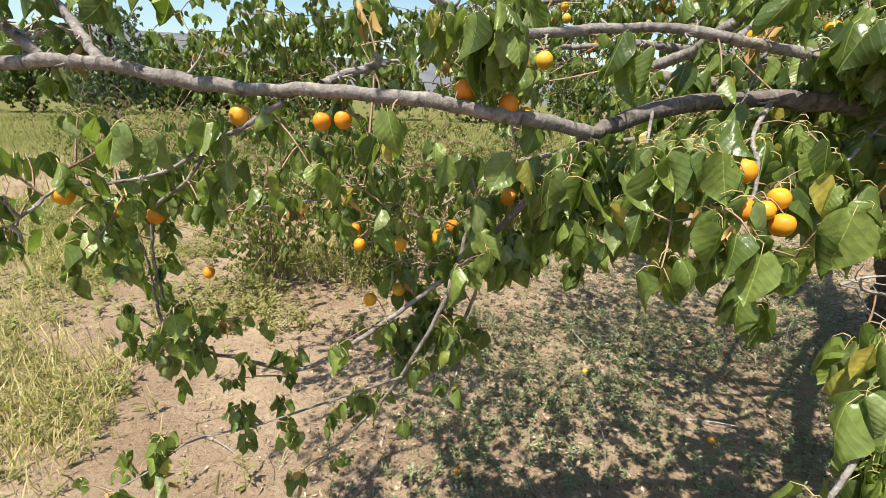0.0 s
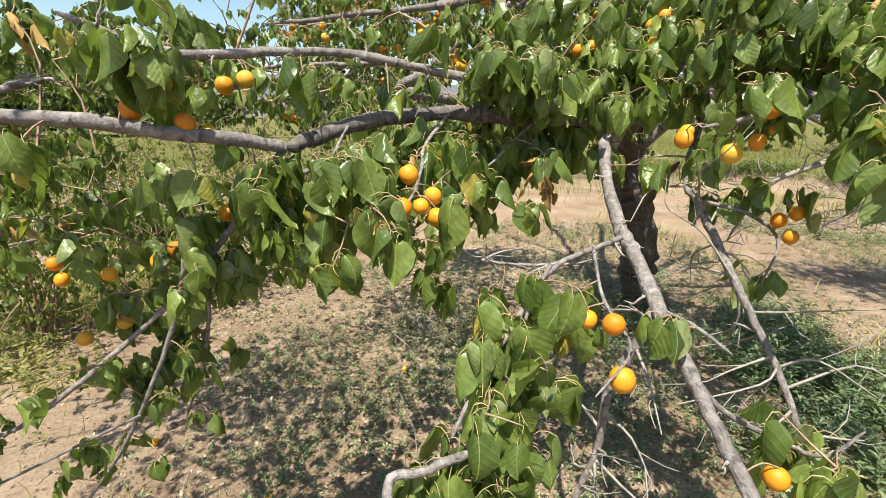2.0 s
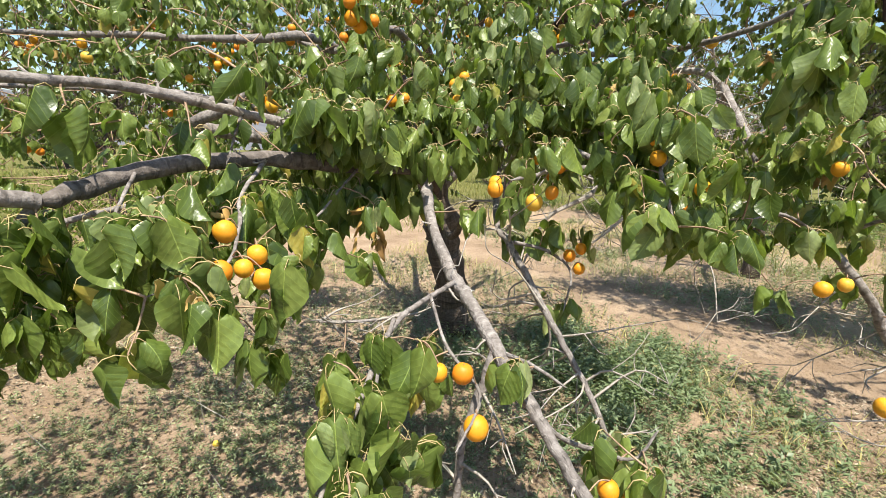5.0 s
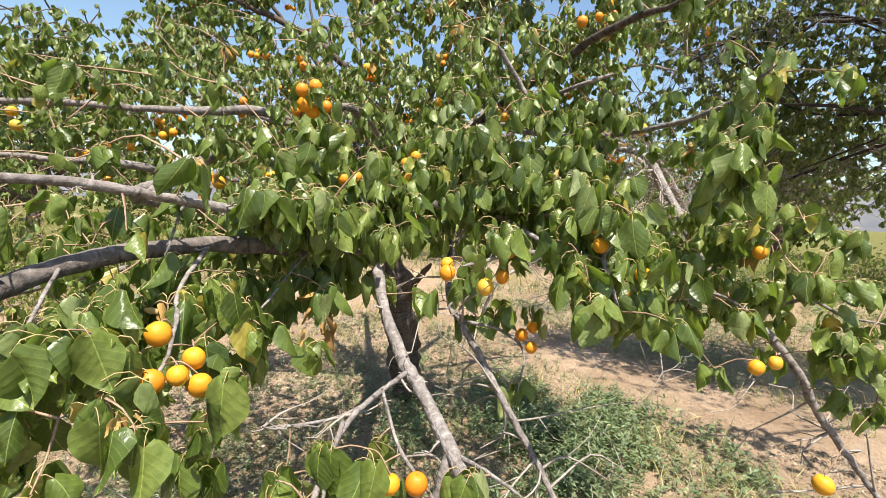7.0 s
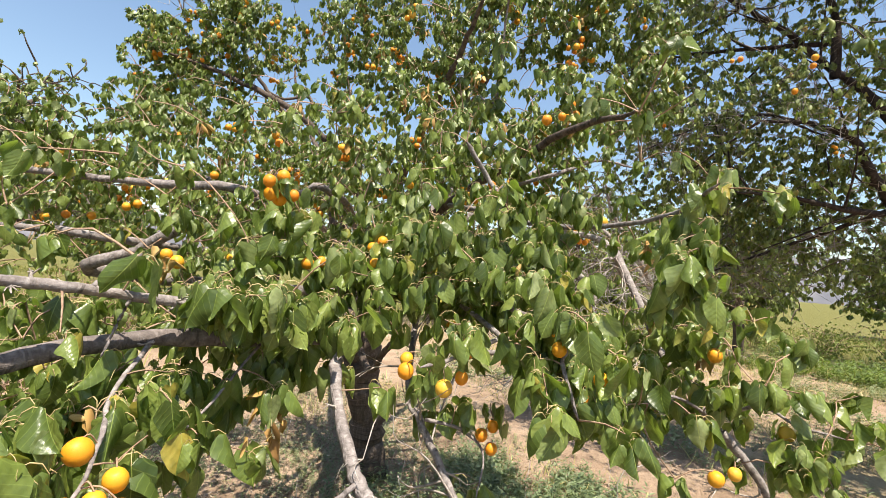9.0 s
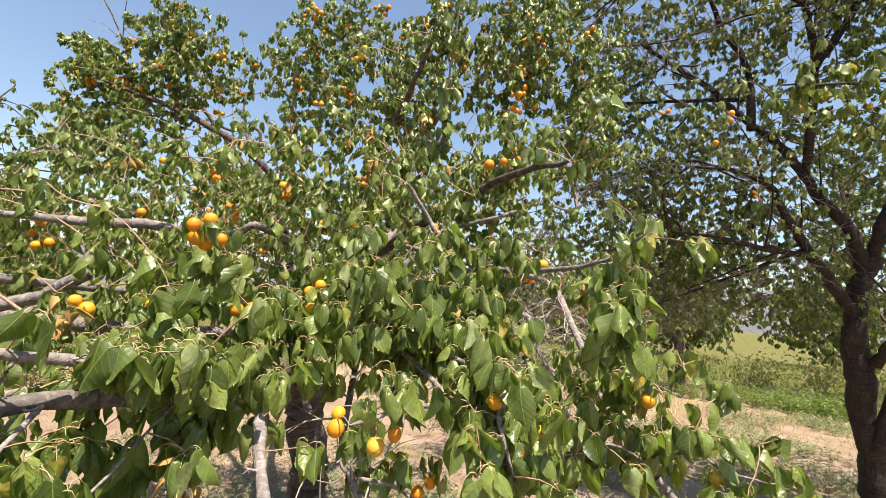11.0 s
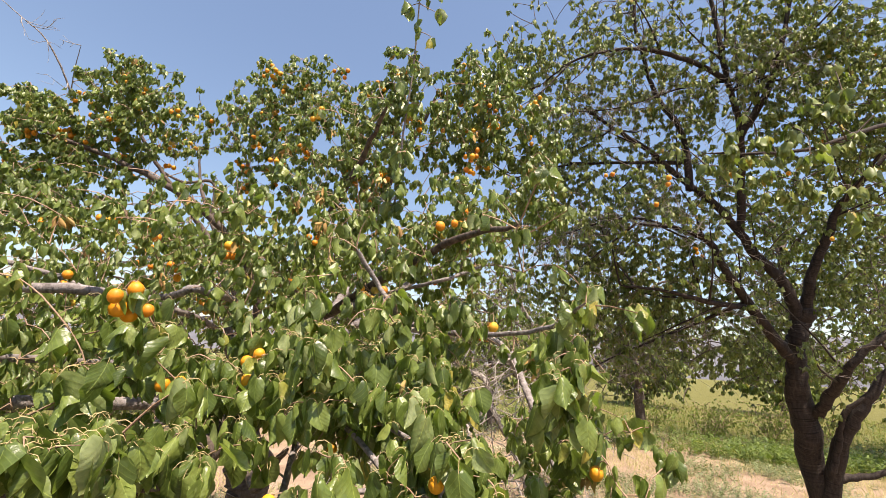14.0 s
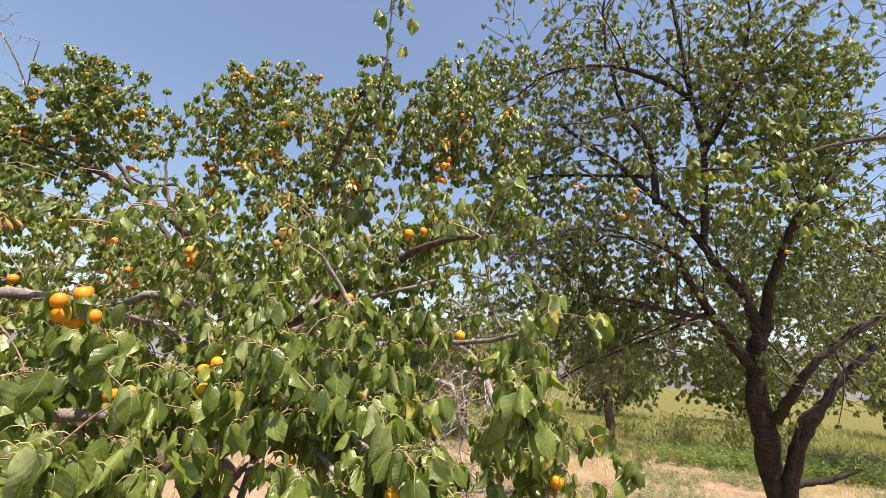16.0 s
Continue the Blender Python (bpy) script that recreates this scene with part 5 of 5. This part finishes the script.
old.mass(4.63, 0.26, 6.30, 1.22, 0.73, 240, 5, 0.0)
old.dead_twigs(old.limb([(5.187, -1.200, 4.817), (5.147, -0.490, 4.853), (4.945, 0.203, 4.633), (4.720, 0.864, 4.585)], 0.015, 0.005), 110, 0.7)
old.dead_twigs(old.limb([(5.122, -0.543, 3.134), (4.967, 0.076, 3.367), (4.934, 0.610, 3.284), (4.977, 1.028, 3.140)], 0.015, 0.005), 130, 0.6)
old.dead_twigs(old.limb([(5.540, -0.872, 2.600), (5.575, -0.130, 2.252), (5.574, 0.422, 1.990), (5.582, 1.025, 1.581)], 0.02, 0.006), 130, 0.6)
old.dead_twigs(old.limb([(5.155, -0.870, 4.696), (5.040, -1.181, 4.905), (5.017, -1.589, 4.942)], 0.02, 0.006), 50, 0.7)
_r = np.random.default_rng(5)
for line in list(old.wood[1:11]):
    for k in _r.integers(len(line) // 4, len(line), 6):
        d = (line[k] - line[max(0, k - 3)]) / (np.linalg.norm(line[k] - line[max(0, k - 3)]) + 1e-6) + _r.normal(size=3) * 0.7
        d *= _r.uniform(0.4, 1.0) / np.linalg.norm(d)
        side = old.limb([line[k], line[k] + d * 0.5 + _r.normal(size=3) * 0.04, line[k] + d + (0, 0, 0.08)], 0.012, 0.003, sides=5, per=3)
        old.along(side, 8, 0.1, 6, 0.2)
        old.dead_twigs(side, 3, 0.35)
# a nearer bough of the old tree, with larger leaves
old.large += [((3.35, -0.6, 3.1), 0.95, 1.55)]
old.along(old.limb([(4.653, -2.180, 3.907), (4.144, -1.537, 3.627), (3.724, -1.055, 3.339), (3.453, -0.714, 3.229), (3.185, -0.397, 3.155)], 0.02, 0.005), 22, 0.12, 4, 0, 0.02)
old.mass(3.37, -0.56, 3.20, 0.38, 0.12, 24, 4, 0.02)
old.mass(3.57, -0.86, 3.07, 0.38, 0.14, 24, 4, 0.02)
old.mass(3.48, -1.08, 3.46, 0.30, 0.27, 16, 4, 0.02)
old.mass(3.31, -0.26, 3.20, 0.29, 0.12, 14, 4, 0.02)
old.mass(3.66, -1.21, 2.99, 0.34, 0.22, 18, 4, 0.02)
old.mass(3.28, -0.68, 3.20, 0.28, 0.10, 12, 4, 0.02)
old.mass(3.36, -0.95, 3.00, 0.30, 0.10, 12, 4, 0.02)
old.fruits((3.228, -0.190, 2.998), (3.222, -0.197, 3.039), (3.220, -0.118, 2.869), (3.400, -0.550, 3.082), (3.563, -0.872, 3.119), (3.772, -1.092, 2.736))
old.fruits((3.339, 0.183, 3.156), (3.358, 0.142, 3.167))
# limbs cleared of leaves as the camera sees them, not by growth
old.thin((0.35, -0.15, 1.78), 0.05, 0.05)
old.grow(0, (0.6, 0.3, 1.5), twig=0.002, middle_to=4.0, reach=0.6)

# ---- the bare-twigged tree behind ----
bare = Tree("half_dead_tree", (8.1, 1.3, 0.0), "half-dead small tree with bare grey twigs and few leaves", "tree", 23, M_DEAD, M_LEAF_FAR, 0.055, twig_mat=M_TRUNK)
bare.limb([(8.100, 1.300, -0.100), (8.080, 1.300, 0.500), (8.100, 1.350, 1.100), (8.050, 1.400, 1.600)], 0.12, 0.09, "trunk", M_TRUNK, 12, 0.07)
bare.dead_twigs(bare.limb([(8.050, 1.400, 1.600), (7.600, 1.200, 2.100), (7.100, 1.000, 2.300), (6.400, 0.700, 2.400)], 0.05, 0.015), 60, 0.7)
bare.dead_twigs(bare.limb([(8.050, 1.400, 1.600), (8.000, 1.900, 2.300), (7.900, 2.400, 2.800), (7.700, 2.900, 3.200)], 0.05, 0.015), 60, 0.7)
bare.dead_twigs(bare.limb([(8.050, 1.400, 1.600), (7.600, 1.600, 2.200), (7.200, 1.900, 2.800), (6.900, 2.000, 3.300)], 0.05, 0.015), 60, 0.7)
bare.dead_twigs(bare.limb([(8.050, 1.400, 1.600), (8.100, 1.000, 2.400), (8.000, 0.600, 3.000), (7.800, 0.200, 3.400)], 0.05, 0.015), 60, 0.7)
bare.mass(7.2, 1.1, 2.2, 0.8, 0.5, 110, 5)
bare.mass(7.7, 1.9, 2.8, 0.8, 0.6, 140, 5)
bare.mass(7.8, 0.6, 2.9, 0.7, 0.6, 110, 5)
bare.mass(8.2, 1.4, 3.2, 1.0, 0.7, 160, 5)
bare.grow(0, (0.6, 0.3, 1.5), twig=0.002, reach=0.6)

# ---- shrubs and far trees ----
def shrub(x, y, wide, high, seed, mat, label, spurs=150, leaf=0.042):
    t = Tree("shrub", (x, y, 0.0), label, "shrub", seed, M_TWIG, mat, leaf)
    for k in range(9):
        a = k * 0.7 + seed
        d = Vector((math.cos(a), math.sin(a), 0)) * wide * 0.7
        line = t.limb([(x + d.x * 0.1, y + d.y * 0.1, -0.03), (x + d.x * 0.4, y + d.y * 0.4, high * 0.5), (x + d.x * 0.9, y + d.y * 0.9, high * (0.75 + 0.1 * (k % 3)))],
                      0.012, 0.003, "stem", M_TWIG, 5)
        t.along(line, spurs // 9, wide * 0.24, 7, 0.12)
    t.grow(0, (0.6, 0.3, 1.5), twig=0.002, small_to=0.0)


shrub(-1.45, 3.6, 0.75, 1.2, 31, M_SHRUB, "dense twiggy green shrub on dry grass", 1000)
shrub(-0.55, 3.9, 0.75, 1.15, 35, M_SHRUB, "dense twiggy green shrub on dry grass", 1000)
shrub(0.2, 4.6, 0.8, 1.2, 32, M_SHRUB, "dense twiggy green shrub on dry grass", 800)
shrub(1.1, 5.6, 0.8, 1.0, 33, M_SHRUB, "loose green shrub behind the tree", 600)
shrub(-3.4, 6.6, 1.0, 1.0, 34, M_SHRUB, "yellow-green shrub in the open field", 700, 0.05)
for k, (x, y, wide, high) in enumerate(((-6.5, 10.0, 1.2, 1.3), (-4.4, 11.0, 1.2, 1.1), (-2.2, 9.0, 1.1, 1.3), (-0.4, 8.2, 1.1, 1.4), (1.6, 8.6, 1.1, 1.3), (3.4, 9.6, 1.2, 1.4), (-8.6, 11.0, 1.2, 1.2))):
    shrub(x, y, wide, high, 110 + k, M_SHRUB, "yellow-green shrub in the open field", 500, 0.06)

for k, (x, y, wide, high) in enumerate(((17.2, -1.2, 0.9, 0.7), (18.4, -3.0, 1.0, 0.8), (19.5, 0.4, 1.0, 0.7), (21.0, -1.8, 1.1, 0.9), (20.4, -5.0, 1.1, 0.8), (23.0, -4.0, 1.2, 0.9))):
    shrub(x, y, wide, high, 130 + k, M_SHRUB, "low yellow-green bush in the weedy field", 260, 0.07)


def far_tree(x, y, high, wide, seed, mat, label, leaf=0.36, spurs=480, low=0.0):
    t = Tree("far_tree", (x, y, 0.0), label, "tree", seed, M_TRUNK, mat, leaf, "far trees", M_TRUNK)
    r = random.Random(seed)
    top = t.limb([(x, y, -0.2), (x + r.uniform(-0.2, 0.2), y, high * 0.3), (x + r.uniform(-0.4, 0.4), y, high * 0.6), (x, y + 0.2, high * 0.92)], high * 0.03, high * 0.006, "trunk", M_TRUNK, 8)
    for k in range(8):
        a, h = k * 2.4 + seed, high * (0.14 + 0.085 * k + low * 0.5)
        s = wide * (0.75 - 0.04 * k)
        t.along(t.limb([(x, y, h), (x + math.cos(a) * s * 0.5, y + math.sin(a) * s * 0.5, h + high * 0.1), (x + math.cos(a) * s, y + math.sin(a) * s, h + high * 0.14)], high * 0.012, high * 0.003, sides=5), spurs // 8, wide * 0.17, 7, 0.25)
    t.mass(x, y, high * (0.52 + low * 0.35), wide * 0.85, high * (0.42 - low * 0.35), spurs, 7)
    t.grow(0, (0.6, 0.3, 1.5), twig=0.006, small_to=0.0)


for k, (x, y, high, wide) in enumerate(((-30, 34, 5.5, 3.4), (-25, 35, 4.6, 3.0), (-20, 36, 5.2, 3.2), (-15, 37, 4.8, 3.0), (-34, 30, 5.0, 3.2), (-10, 38, 5.6, 3.4), (-4, 37, 5.0, 3.2),
                                        (3, 36, 5.4, 3.4), (10, 34, 5.0, 3.2), (17, 30, 5.2, 3.2), (-27.5, 36.5, 4.4, 3.4), (-22.5, 37.5, 5.0, 3.4), (-17.5, 38.5, 4.6, 3.4), (-12.5, 39, 5.0, 3.4), (-36, 33, 4.6, 3.4))):
    far_tree(x, y, high, wide, 40 + k, M_HEDGE, "leafy green tree in a row beyond the field")
far_tree(-13.5, 19.5, 5.4, 1.9, 61, M_GREY_LEAF, "slender grey-green tree beyond the shrubs", 0.2, 420)
for k, (x, y, high, wide) in enumerate(((30, 8, 5.0, 3.2), (31, 1, 4.6, 3.0), (33, -6, 5.2, 3.2), (30, -13, 4.8, 3.0), (24, 18, 5.2, 3.2), (28, 13, 4.8, 3.0), (32, -20, 5, 3))):
    far_tree(x, y, high, wide, 70 + k, M_LEAF_FAR, "orchard tree standing far across the field")
for k, (x, y, high, wide) in enumerate(((13.5, 4.6, 4.6, 2.6), (14.8, 0.6, 5.0, 2.6), (17.0, -3.6, 7.4, 3.4), (18.5, -8.4, 7.6, 3.6), (15.0, -6.2, 6.8, 3.0), (12.0, 9.0, 5.0, 2.8), (7.5, 11.0, 5.0, 2.8), (2.0, 12.0, 4.8, 2.6))):
    far_tree(x, y, high, wide, 90 + k, M_LEAF_FAR, "orchard tree with low drooping crown across the path", 0.12, 680, 0.3)
